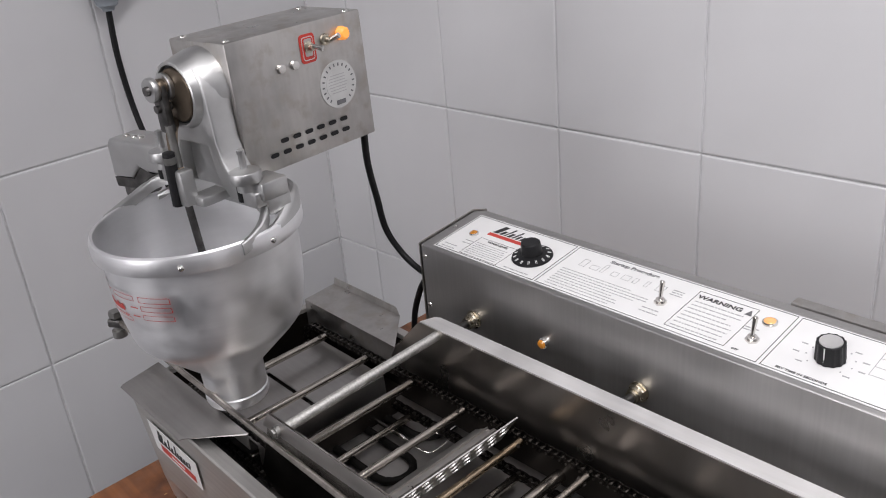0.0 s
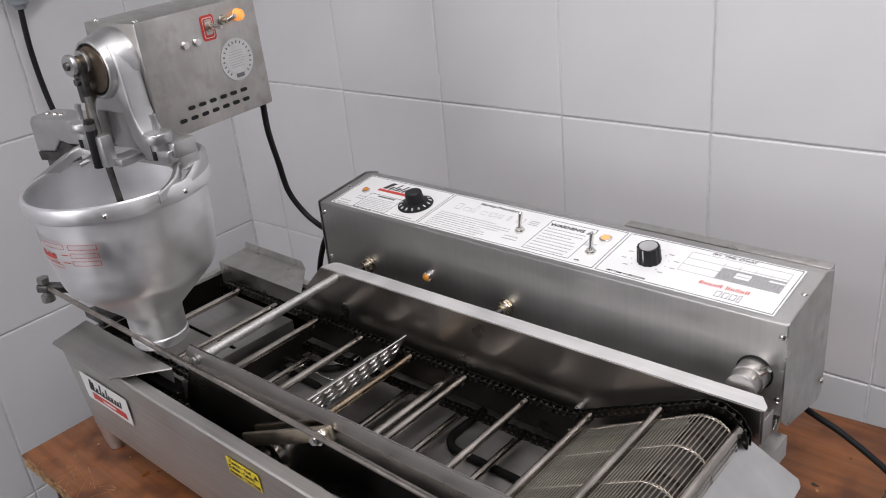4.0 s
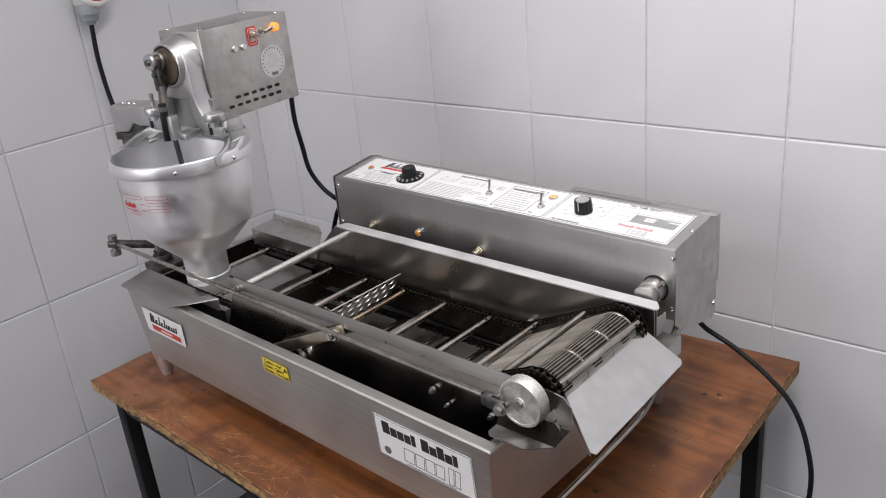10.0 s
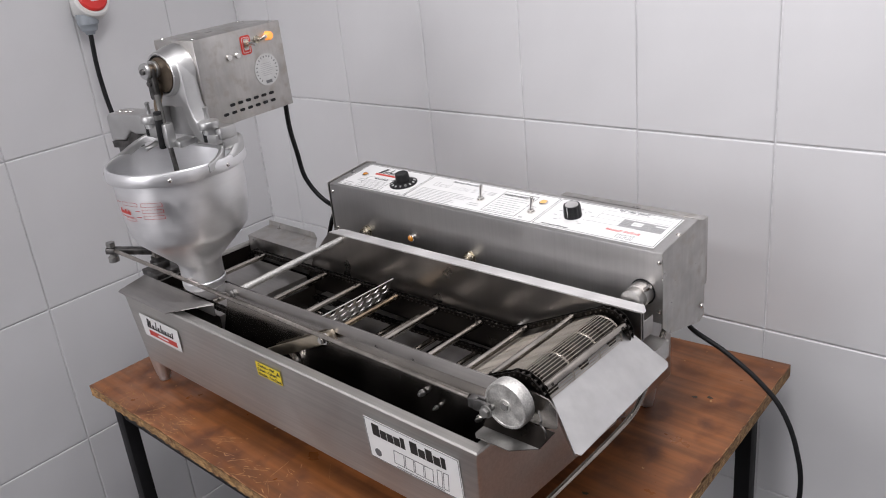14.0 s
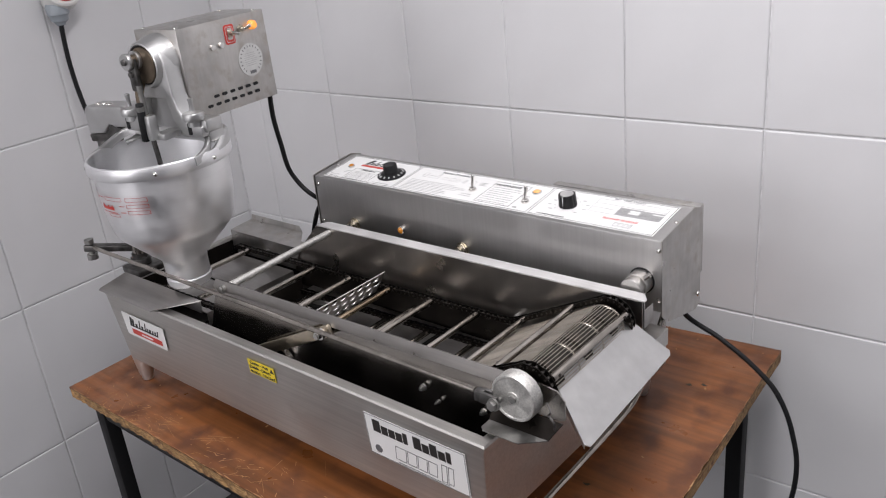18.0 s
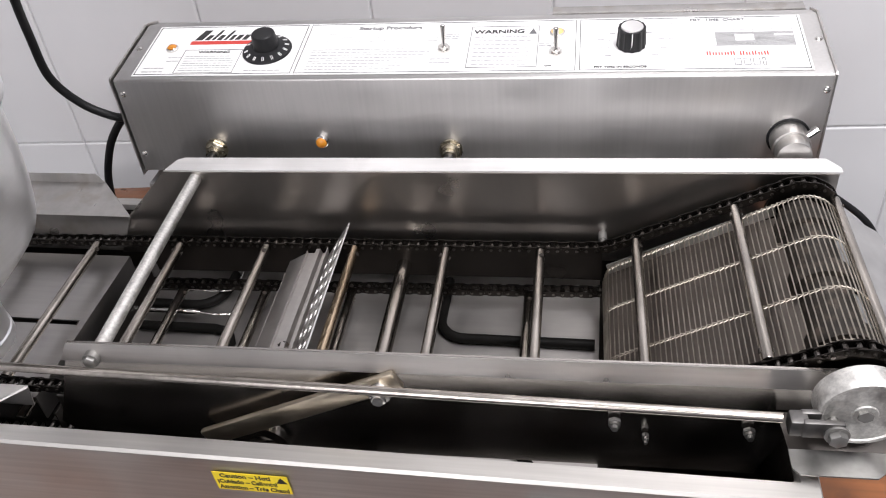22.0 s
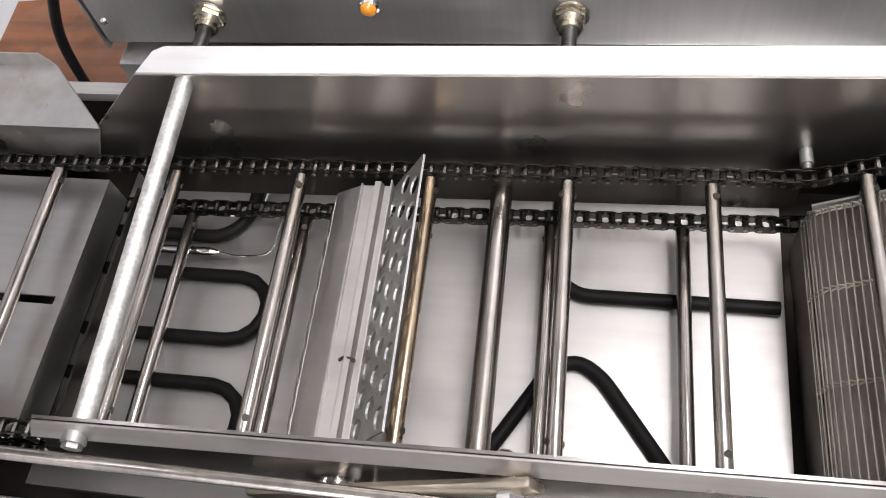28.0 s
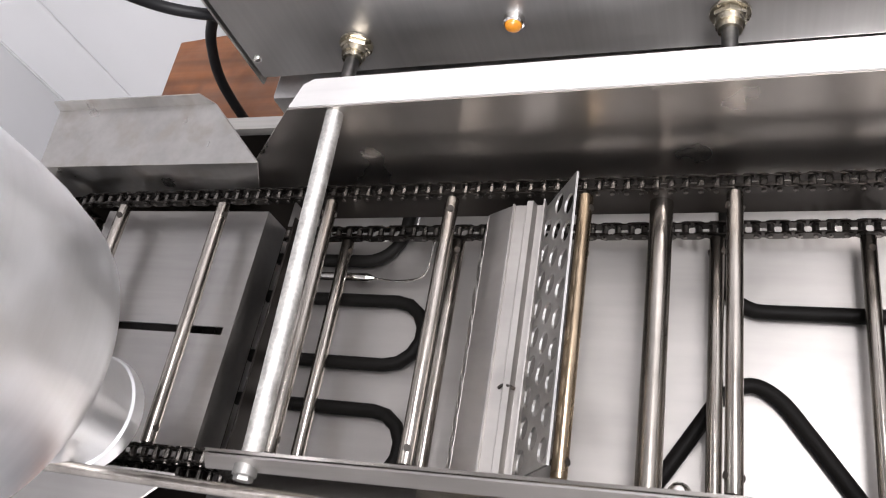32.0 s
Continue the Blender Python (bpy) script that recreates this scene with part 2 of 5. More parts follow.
def mesh_of(name, bm, mat, smooth=True, angle=0.6):
    bmesh.ops.recalc_face_normals(bm, faces=bm.faces[:])
    me = bpy.data.meshes.new(name)
    for f in bm.faces:
        f.smooth = smooth
    for e in bm.edges:
        if len(e.link_faces) == 2 and e.calc_face_angle(0) > angle:
            e.smooth = False
    bm.to_mesh(me)
    bm.free()
    me.materials.append(mat)
    return me


def part(name, bm, mat, parent, label="", smooth=True):
    """Links a bmesh, given in world metres, as one mesh under a thing or a part."""
    ob = new(name, mesh_of(name, bm, mat, smooth))
    if parent is not None:
        ob.parent = parent
        at = Vector()
        up = parent
        while up is not None:
            at += up.location
            up = up.parent
        ob.data.transform(Matrix.Translation(-at))
    if label:
        tagged(ob, label)
    return ob


def share(name, data, m, parent):
    """One more object on the same mesh, at m in the world."""
    ob = new(name, data)
    ob.parent = parent
    at = Vector()
    up = parent
    while up is not None:
        at += up.location
        up = up.parent
    ob.matrix_basis = Matrix.Translation(-at) @ m
    return ob


def join(*bms):
    out = bmesh.new()
    for b in bms:
        me = bpy.data.meshes.new("tmp")
        b.to_mesh(me)
        b.free()
        out.from_mesh(me)
        bpy.data.meshes.remove(me)
    return out


def box(lo, hi, bevel=0.0, m=None):
    bm = bmesh.new()
    bmesh.ops.create_cube(bm, size=1)
    for v in bm.verts:
        v.co = Vector([lo[n] + (v.co[n] + 0.5) * (hi[n] - lo[n]) for n in range(3)])
    if bevel:
        bmesh.ops.bevel(bm, geom=bm.edges[:], offset=bevel, segments=2, affect="EDGES", profile=0.5)
    if m:
        bm.transform(m)
    return bm


def turn_to(way):
    return Vector(way).to_track_quat("Z", "Y").to_matrix().to_4x4()


def rod(a, b, r, seg=16, bevel=0.0, r2=None):
    a, b = Vector(a), Vector(b)
    bm = bmesh.new()
    d = (b - a).length
    bmesh.ops.create_cone(bm, cap_ends=True, segments=seg, radius1=r, radius2=r if r2 is None else r2, depth=d)
    if bevel:
        rims = [e for e in bm.edges if abs(e.verts[0].co.z - e.verts[1].co.z) < 1e-6]
        bmesh.ops.bevel(bm, geom=rims, offset=bevel, segments=2, affect="EDGES", profile=0.5)
    bm.transform(Matrix.Translation((a + b) / 2) @ turn_to(b - a))
    return bm


def lathe(profile, m, seg=48, closed=False):
    """Turns (radius, height) pairs round z, then places them by m."""
    bm = bmesh.new()
    rings = []
    for r, z in profile:
        rings.append([bm.verts.new((r * math.cos(2 * math.pi * k / seg), r * math.sin(2 * math.pi * k / seg), z)) for k in range(seg)])
    pairs = list(zip(rings, rings[1:])) + ([(rings[-1], rings[0])] if closed else [])
    for p, q in pairs:
        for k in range(seg):
            bm.faces.new((p[k], p[(k + 1) % seg], q[(k + 1) % seg], q[k]))
    if not closed:
        for ring in (rings[0], rings[-1]):
            if (ring[0].co - ring[seg // 2].co).length > 1e-5:
                bm.faces.new(ring)
    bmesh.ops.remove_doubles(bm, verts=bm.verts[:], dist=1e-6)
    bm.transform(m)
    return bm


def smooth_path(points, steps=8):
    pts = [Vector(p) for p in points]
    out = []
    for n in range(len(pts) - 1):
        p0, p1, p2, p3 = pts[max(n - 1, 0)], pts[n], pts[n + 1], pts[min(n + 2, len(pts) - 1)]
        for s in range(steps):
            t = s / steps
            out.append(0.5 * (2 * p1 + (p2 - p0) * t + (2 * p0 - 5 * p1 + 4 * p2 - p3) * t * t + (3 * p1 - p0 - 3 * p2 + p3) * t ** 3))
    return out + [pts[-1]]


def pipe(path, r, seg=12):
    bm = bmesh.new()
    rings = []
    up = Vector((0.13, 0.21, 0.97))
    for n, p in enumerate(path):
        way = (path[min(n + 1, len(path) - 1)] - path[max(n - 1, 0)]).normalized()
        side = way.cross(up)
        if side.length < 1e-3:
            side = way.cross(Vector((1, 0, 0)))
        side.normalize()
        up = side.cross(way).normalized()
        rings.append([bm.verts.new(p + r * (math.cos(2 * math.pi * k / seg) * side + math.sin(2 * math.pi * k / seg) * up)) for k in range(seg)])
    for p, q in zip(rings, rings[1:]):
        for k in range(seg):
            bm.faces.new((p[k], p[(k + 1) % seg], q[(k + 1) % seg], q[k]))
    bm.faces.new(rings[0])
    bm.faces.new(rings[-1])
    return bm


def sweep(path, section, outward):
    """A section of (out, up) pairs carried along a path; outward(p) is the flat direction to the outside."""
    bm = bmesh.new()
    rings = []
    for p in path:
        o = outward(p)
        rings.append([bm.verts.new(Vector(p) + o * u + Vector((0, 0, v))) for u, v in section])
    n = len(section)
    for p, q in zip(rings, rings[1:]):
        for k in range(n):
            bm.faces.new((p[k], p[(k + 1) % n], q[(k + 1) % n], q[k]))
    bm.faces.new(rings[0])
    bm.faces.new(rings[-1])
    return bm


def sheet(points, thick, bevel=0.0, vec=None):
    """A flat polygon in space, thickened along its normal by thick."""
    bm = bmesh.new()
    vs = [bm.verts.new(p) for p in points]
    f = bm.faces.new(vs)
    f.normal_update()
    n = f.normal.copy()
    got = bmesh.ops.extrude_face_region(bm, geom=[f])
    bmesh.ops.translate(bm, verts=[g for g in got["geom"] if isinstance(g, bmesh.types.BMVert)], vec=n * thick if vec is None else Vector(vec))
    if bevel:
        bmesh.ops.bevel(bm, geom=bm.edges[:], offset=bevel, segments=1, affect="EDGES")
    return bm


def folded(profile, x0, x1, thick, along="x"):
    """A bent sheet: an open profile in (y, z) run from x0 to x1, with thickness."""
    pts = [Vector((0, *p)) for p in profile]
    offs = []
    for n in range(len(pts)):
        a = (pts[n] - pts[n - 1]).normalized() if n else (pts[1] - pts[0]).normalized()
        b = (pts[n + 1] - pts[n]).normalized() if n < len(pts) - 1 else a
        t = (a + b).normalized()
        nrm = Vector((0, -t.z, t.y))
        offs.append(nrm * thick / max(0.4, t.dot(a)))
    loop = pts + [p + o for p, o in reversed(list(zip(pts, offs)))]
    bm = bmesh.new()
    ends = []
    for x in (x0, x1):
        ends.append([bm.verts.new((x, p.y, p.z)) for p in loop])
    n = len(loop)
    for k in range(n):
        bm.faces.new((ends[0][k], ends[0][(k + 1) % n], ends[1][(k + 1) % n], ends[1][k]))
    half = len(pts)
    for e in ends:
        for k in range(half - 1):
            bm.faces.new((e[k], e[k + 1], e[n - 2 - k], e[n - 1 - k]))
    return bm


def text_mesh(words, size, m, mat, name, parent, label="", squeeze=1.0):
    cu = bpy.data.curves.new("lettering", "FONT")
    cu.body, cu.size, cu.align_x, cu.align_y = words, size, "CENTER", "CENTER"
    cu.extrude = 0.00012
    cu.offset = size * 0.028
    ob = bpy.data.objects.new("lettering", cu)
    scene.collection.objects.link(ob)
    dg = bpy.context.evaluated_depsgraph_get()
    me = bpy.data.meshes.new_from_object(ob.evaluated_get(dg))
    bpy.data.objects.remove(ob)
    bpy.data.curves.remove(cu)
    me.transform(m @ Matrix.Diagonal((squeeze, 1, 1, 1)))
    me.materials.clear()
    me.materials.append(mat)
    out = new(name, me)
    out.parent = parent
    at = Vector()
    up = parent
    while up is not None:
        at += up.location
        up = up.parent
    me.transform(Matrix.Translation(-at))
    if label:
        tagged(out, label)
    return out


def bars(rects, m, thick=0.0003):
    """Flat printed bars (x0, y0, x1, y1) in a plane placed by m."""
    return join(*[box((x0, y0, 0), (x1, y1, thick), 0, m) for x0, y0, x1, y1 in rects])


def hexhead(at, way, r, h):
    w = Vector(way).normalized()
    return rod(Vector(at), Vector(at) + w * h, r, 6, r * 0.08)


def domed(at, way, r, h):
    return lathe([(0.0, h), (r * 0.5, h * 0.85), (r * 0.87, h * 0.5), (r, 0)], Matrix.Translation(at) @ turn_to(way), 14)


def turned(ob, degrees, pivot, shift):
    """Turns a thing or a part round an upright line through pivot, then shifts it; both given in world metres."""
    up = ob.parent.location if ob.parent is not None else Vector()
    about = Vector(pivot) - Vector(up)
    ob.matrix_basis = Matrix.Translation(Vector(shift) + about) @ Matrix.Rotation(radians(degrees), 4, "Z") @ Matrix.Translation(-about) @ ob.matrix_basis


# ---- the room ----
SLOPE = 0.0547
WALL = Matrix.Translation((-0.482, 0.6545, 0)) @ Matrix.Rotation(math.atan(SLOPE), 4, "Z")  # the corner; x along the back wall
TW, TH = 0.2455, 0.342
Z0 = 1.1175


def tiled_wall(name, m, x_first, x_from, x_to, z_to, label, TW=TW):
    """A wall in the plane y = 0 of m, thick behind, with glazed tiles proud of the grout bed."""
    base = new(name, mesh_of(name, box((x_from - (0.13 if x_from > -1 else 0), 0.0030, -0.02), (x_to, 0.12, z_to), 0), M["grout"], False))
    base.matrix_world = m
    tagged(base, label, "wall", kind="structure")
    shape = {}
    z = Z0 - 4 * TH
    while z < z_to - 0.01:
        x = x_first
        while x > x_from:
            x -= TW
        while x < x_to - 0.005:
            a, b = max(x, x_from) + 0.0011, min(x + TW, x_to) - 0.0011
            c, d = max(z, 0.0) + 0.0011, min(z + TH, z_to) - 0.0011
            if b - a > 0.004 and d - c > 0.004:
                key = (round(b - a, 4), round(d - c, 4))
                if key not in shape:
                    bm = box((0, 0, 0), (b - a, 0.008, d - c), 0)
                    rim = [e for e in bm.edges if sum(v.co.y < 0.001 for v in e.verts) == 2]
                    bmesh.ops.bevel(bm, geom=rim, offset=0.0026, segments=3, affect="EDGES", profile=0.5)
                    shape[key] = mesh_of("tile", bm, M["tile"], False)
                t = new("tile", shape[key])
                t.parent = base
                t.matrix_basis = pose(a + random.uniform(-0.0003, 0.0003), random.uniform(-0.0005, 0.0003), c, random.uniform(-0.03, 0.03), 0, random.uniform(-0.03, 0.03))
            x += TW
        z += TH
    return base


def build_room():
    tiled_wall("wall_back", WALL, 0.3675 - 2 * TW + 0.0005, 0.0, 3.0, 2.6, "back wall clad in large plain grey-white glazed tiles")
    left = WALL @ Matrix.Rotation(radians(90), 4, "Z")
    tiled_wall("wall_left", left, -0.4205 - 0.001, -3.6, -0.0005, 2.6, "side wall clad in large plain grey-white glazed tiles", 0.226)
    bead = new("corner_joint", mesh_of("corner_joint", box((-0.0005, -0.0030, 0.0), (0.0030, 0.0010, 2.6), 0.0012), M["grout"]))
    bead.matrix_world = WALL
    tagged(bead, "narrow grey grout joint between the tiled walls", "grout joint", kind="structure")
    # Unseen walls, coloured dark so the steel reflects a dimmer room.
    for name, lo, hi in (("wall_right", (3.0, -3.6, 0), (3.12, 0.006, 2.6)), ("wall_front", (0.0, -3.72, 0), (3.12, -3.6, 2.6))):
        ob = new(name, mesh_of(name, box(lo, hi), M["dim"], False))
        ob.matrix_world = WALL
        tagged(ob, "unseen plain wall closing the room, coloured dark as if dimly lit", "wall", kind="structure")
    fl = new("floor", mesh_of("floor", box((-0.1, -3.7, -0.12), (3.1, 0.1, -0.02 + 0.02)), M["floor"], False))
    fl.matrix_world = WALL
    tagged(fl, "dark grey floor under the table", "floor", kind="structure")
    ce = new("ceiling", mesh_of("ceiling", box((-0.1, -3.7, 2.6), (3.1, 0.12, 2.7)), M["plaster"], False))
    ce.matrix_world = WALL
    tagged(ce, "plain white ceiling", "ceiling", kind="structure")


build_room()

# ---- the table ----
TOP = 0.7535


def build_table():
    t = thing("table", "worn brown wooden table with chipped edge and black legs", "table", (0.43, 0.29, 0))
    w, d = 1.0, 0.70
    near_l, near_r, far_r, far_l = Vector((-0.080, -0.083)), Vector((0.985, -0.081)), Vector((0.936, 0.674)), Vector((-0.103, 0.577))

    def skewed(bm):
        """Lays the plain board, w by d round its middle, onto the table's true outline."""
        for v in bm.verts:
            a, b = v.co.x / w + 0.5, v.co.y / d + 0.5
            p = near_l * (1 - a) * (1 - b) + near_r * a * (1 - b) + far_r * a * b + far_l * (1 - a) * b
            v.co.x, v.co.y = p.x, p.y
        return bm
    bm = box((-w / 2, -d / 2, TOP - 0.0018), (w / 2, d / 2, TOP), 0.0006)
    part("tabletop", skewed(bm), M["wood"], t, "brown stained top with pale scratches")
    # ragged chipped rim, a little short of the veneer
    rnd = random.Random(4)
    bm = bmesh.new()
    n = 150
    rings = []
    for k in range(n + 1):
        x = -w / 2 + w * k / n
        ring = []
        for j, z in enumerate((TOP - 0.0020, TOP - 0.008, TOP - 0.016, TOP - 0.022)):
            y = -d / 2 + (0.0 if j == 0 else 0.001) + rnd.random() ** 4 * (0.003 if j else 0.0022)
            ring.append(bm.verts.new((x, y, z + (rnd.uniform(-0.0008, 0.0008) if j == 3 else 0))))
        ring.append(bm.verts.new((x, d / 2 - 0.001, TOP - 0.022)))
        ring.append(bm.verts.new((x, d / 2 - 0.001, TOP - 0.0020)))
        rings.append(ring)
    for p, q in zip(rings, rings[1:]):
        for j in range(6):
            bm.faces.new((p[j], p[(j + 1) % 6], q[(j + 1) % 6], q[j]))
    bm.faces.new(rings[0])
    bm.faces.new(rings[-1])
    skewed(bm)
    part("board_core", bm, M["chipboard"], t, "chipped raw board edge", False)
    for sx in (-1, 1):
        for sy in (-1, 1):
            x, y = sx * (w / 2 - 0.055), sy * (d / 2 - 0.03)
            part("leg", skewed(box((x - 0.0135, y - 0.0135, 0.0), (x + 0.0135, y + 0.0135, TOP - 0.022), 0.002)), M["leg"], t, "black square steel leg")
    for sy in (-1, 1):
        y = sy * (d / 2 - 0.03)
        part("apron", skewed(box((-w / 2 + 0.073, y - 0.012, TOP - 0.055), (w / 2 - 0.073, y + 0.012, TOP - 0.0225), 0.002)), M["leg"], t)
    rects = []
    spots = [(-0.40, 0.05), (-0.32, 0.035), (-0.27, 0.06), (-0.25, 0.025), (-0.13, 0.05), (-0.06, 0.035), (0.02, 0.06), (0.12, 0.045), (0.24, 0.05)]
    for k in range(170):
        sx, sy = spots[k % 9]
        x, y = rnd.gauss(sx, 0.022), -d / 2 + abs(rnd.gauss(sy * 0.6, 0.018)) + 0.002
        l, a = rnd.uniform(0.002, 0.012) * (1 + 3 * (k % 4 == 0)), rnd.gauss(0.3 if k % 3 else -0.4, 0.5)
        rects.append(box((-l / 2, -0.00012, 0), (l / 2, rnd.uniform(0.0001, 0.0009 if k % 4 else 0.0003), 0.0002), 0, Matrix.Translation((x, y, TOP)) @ Matrix.Rotation(a, 4, "Z")))
    for k in range(45):
        x, y = rnd.uniform(-0.5, 0.5), rnd.uniform(-0.36, 0.36)
        r = rnd.uniform(0.0008, 0.003)
        rects.append(box((-r, -r * 0.5, 0), (r, r * 0.6, 0.0002), 0, Matrix.Translation((x, y, TOP)) @ Matrix.Rotation(rnd.random() * 3, 4, "Z")))
    for k in range(170):  # the arris worn pale along the front and the free end
        l, thin = rnd.uniform(0.004, 0.022), rnd.uniform(0.0006, 0.0020)
        if k % 2:
            x, y = rnd.uniform(-w / 2 + 0.02, w / 2 - 0.02), -d / 2 + 0.0002
            rects.append(box((x - l / 2, y, TOP), (x + l / 2, y + thin, TOP + 0.0002)))
        else:
            x, y = w / 2 - 0.0002, rnd.uniform(-d / 2 + 0.02, d / 2 - 0.02)
            rects.append(box((x - thin, y - l / 2, TOP), (x, y + l / 2, TOP + 0.0002)))
    spots = []
    for k in range(9):
        x, y = rnd.uniform(0.36, 0.49), rnd.uniform(-0.34, 0.30)
        r = rnd.uniform(0.002, 0.006)
        ring = [(x + r * (1 + 0.35 * math.sin(3 * a + k)) * math.cos(a), y + r * 0.6 * (1 + 0.3 * math.cos(2 * a + k)) * math.sin(a)) for a in (2 * math.pi * n / 14 for n in range(14))]
        spots.append(sheet([Vector((u, v, TOP)) for u, v in ring], 0.0002))
    tagged(part("grease_speckle", skewed(join(*spots)), M["grease"], t, "small dark grease spots", False), kind="stuff")
    tagged(part("scratch_wear", skewed(join(*rects)), M["scratch"], t, "pale scratches and chips", False), kind="stuff")


build_table()

# ---- the fryer ----
RIM = 0.94
PITCH = 0.00876
DRUM = (0.852, 0.983)


def arc(c, r, a0, a1, n):
    return [(c[0] + r * math.cos(radians(a0 + (a1 - a0) * k / n)), c[1] + r * math.sin(radians(a0 + (a1 - a0) * k / n))) for k in range(n + 1)]


def chain_loop(drop=0.0, r_end=0.030):
    """The conveyor's closed line in (x, z): upper run, climb, round the drum, lower run."""
    r1 = 0.028 - drop
    pts = arc((0.075, 0.910), r1, 270, 90, 10)
    pts += [(0.25, 0.938 - drop), (0.45, 0.938 - drop), (0.672, 0.938 - drop), (0.690, 0.9395 - drop), (0.702, 0.944 - drop)]
    pts += arc(DRUM, r_end, 112, -62, 16)
    pts += [(0.715, 0.893), (0.700, 0.887), (0.684, 0.884), (0.45, 0.882), (0.25, 0.882)]
    return pts


def walk_line(pts, step, closed=True):
    """Even steps along a line: lists of (point, angle)."""
    pts = [Vector((p[0], p[1], 0)) for p in pts]
    if closed:
        pts.append(pts[0])
    out, left = [], 0.0
    for a, b in zip(pts, pts[1:]):
        d = (b - a).length
        s = left
        while s < d:
            p = a.lerp(b, s / d)
            out.append((p.x, p.y, math.atan2(b.y - a.y, b.x - a.x)))
            s += step
        left = s - d
    return out


def link_mesh(outer):
    off = 0.0041 if outer else 0.0030
    bm = bmesh.new()
    made = []
    for s in (-1, 1):
        b = bmesh.new()
        vs = []
        for k in range(8):
            a = math.pi / 2 + math.pi * k / 7
            vs.append((-PITCH / 2 + 0.0036 * math.cos(a), s * off, 0.0036 * math.sin(a)))
        for k in range(8):
            a = -math.pi / 2 + math.pi * k / 7
            vs.append((PITCH / 2 + 0.0036 * math.cos(a), s * off, 0.0036 * math.sin(a)))
        f = b.faces.new([b.verts.new(v) for v in vs])
        g = bmesh.ops.extrude_face_region(b, geom=[f])
        bmesh.ops.translate(b, verts=[v for v in g["geom"] if isinstance(v, bmesh.types.BMVert)], vec=(0, s * 0.0009, 0))
        made.append(b)
    n_plate = sum(len(b.faces) for b in made)
    if not outer:
        for x in (-PITCH / 2, PITCH / 2):
            made.append(rod((x, -0.0030, 0), (x, 0.0030, 0), 0.0023, 8))
    else:
        for x in (-PITCH / 2, PITCH / 2):
            made.append(rod((x, -0.0058, 0), (x, 0.0058, 0), 0.0015, 7))
    bm.free()
    bm = join(*made)
    me = mesh_of("link", bm, M["chain"])
    me.materials.append(M["chain_roller"])
    for p in me.polygons:
        if p.index >= n_plate:
            p.material_index = 1
    return me


def perforated(w, l, thick, holes_x, n_rows, r, plain=0.0):
    """A plate in local x (width, from 0) and y (length), with staggered round holes cut through; plain: a blank strip from x = 0."""
    nx, ny = holes_x, n_rows
    cw, cl = (w - plain) / nx, l / (n_rows + 0.5)
    bm = bmesh.new()
    seg = 12
    tops = []
    for z in (0.0, thick):
        verts = {}

        def v(x, y):
            key = (round(x, 6), round(y, 6))
            if key not in verts:
                verts[key] = bm.verts.new((x, y, z))
            return verts[key]
        rims = []
        for i in range(nx):
            sh = 0.5 * cl if i % 2 else 0.0
            for j in range(ny):
                x0, y0 = plain + i * cw, j * cl + sh
                cx, cy = x0 + cw / 2, y0 + cl / 2
                ring, outer = [], []
                for k in range(seg):
                    a = 2 * math.pi * (k + 0.5) / seg
                    dx, dy = math.cos(a), math.sin(a)
                    ring.append(bm.verts.new((cx + r * dx, cy + r * dy, z)))
                    s = min(cw / 2 / max(abs(dx), 1e-6), cl / 2 / max(abs(dy), 1e-6))
                    outer.append(bm.verts.new((cx + s * dx, cy + s * dy, z)))
                for k in range(seg):
                    q = (k + 1) % seg
                    bm.faces.new((ring[k], ring[q], outer[q], outer[k]))
                for sx in (-1, 1):
                    for sy in (-1, 1):
                        a = math.atan2(sy * cl, sx * cw) % (2 * math.pi)
                        k = int((a / (2 * math.pi) * seg - 0.5) // 1) % seg
                        c = bm.verts.new((cx + sx * cw / 2, cy + sy * cl / 2, z))
                        bm.faces.new((outer[k], outer[(k + 1) % seg], c))
                rims.append(ring)
            for (ya, yb) in (((0, sh) if sh else (ny * cl, ny * cl + 0.5 * cl)),):
                bm.faces.new([bm.verts.new(p) for p in ((x0, ya, z), (x0 + cw, ya, z), (x0 + cw, yb, z), (x0, yb, z))])
        if plain:
            bm.faces.new([bm.verts.new(p) for p in ((0, 0, z), (plain, 0, z), (plain, l, z), (0, l, z))])
        tops.append(rims)
    for ra, rb in zip(*tops):
        for k in range(seg):
            q = (k + 1) % seg
            bm.faces.new((ra[k], ra[q], rb[q], rb[k]))
    for a, b in (((0, 0), (w, 0)), ((w, 0), (w, l)), ((w, l), (0, l)), ((0, l), (0, 0))):
        bm.faces.new([bm.verts.new(p) for p in ((*a, 0), (*b, 0), (*b, thick), (*a, thick))])
    bmesh.ops.remove_doubles(bm, verts=bm.verts[:], dist=1e-5)
    return bm


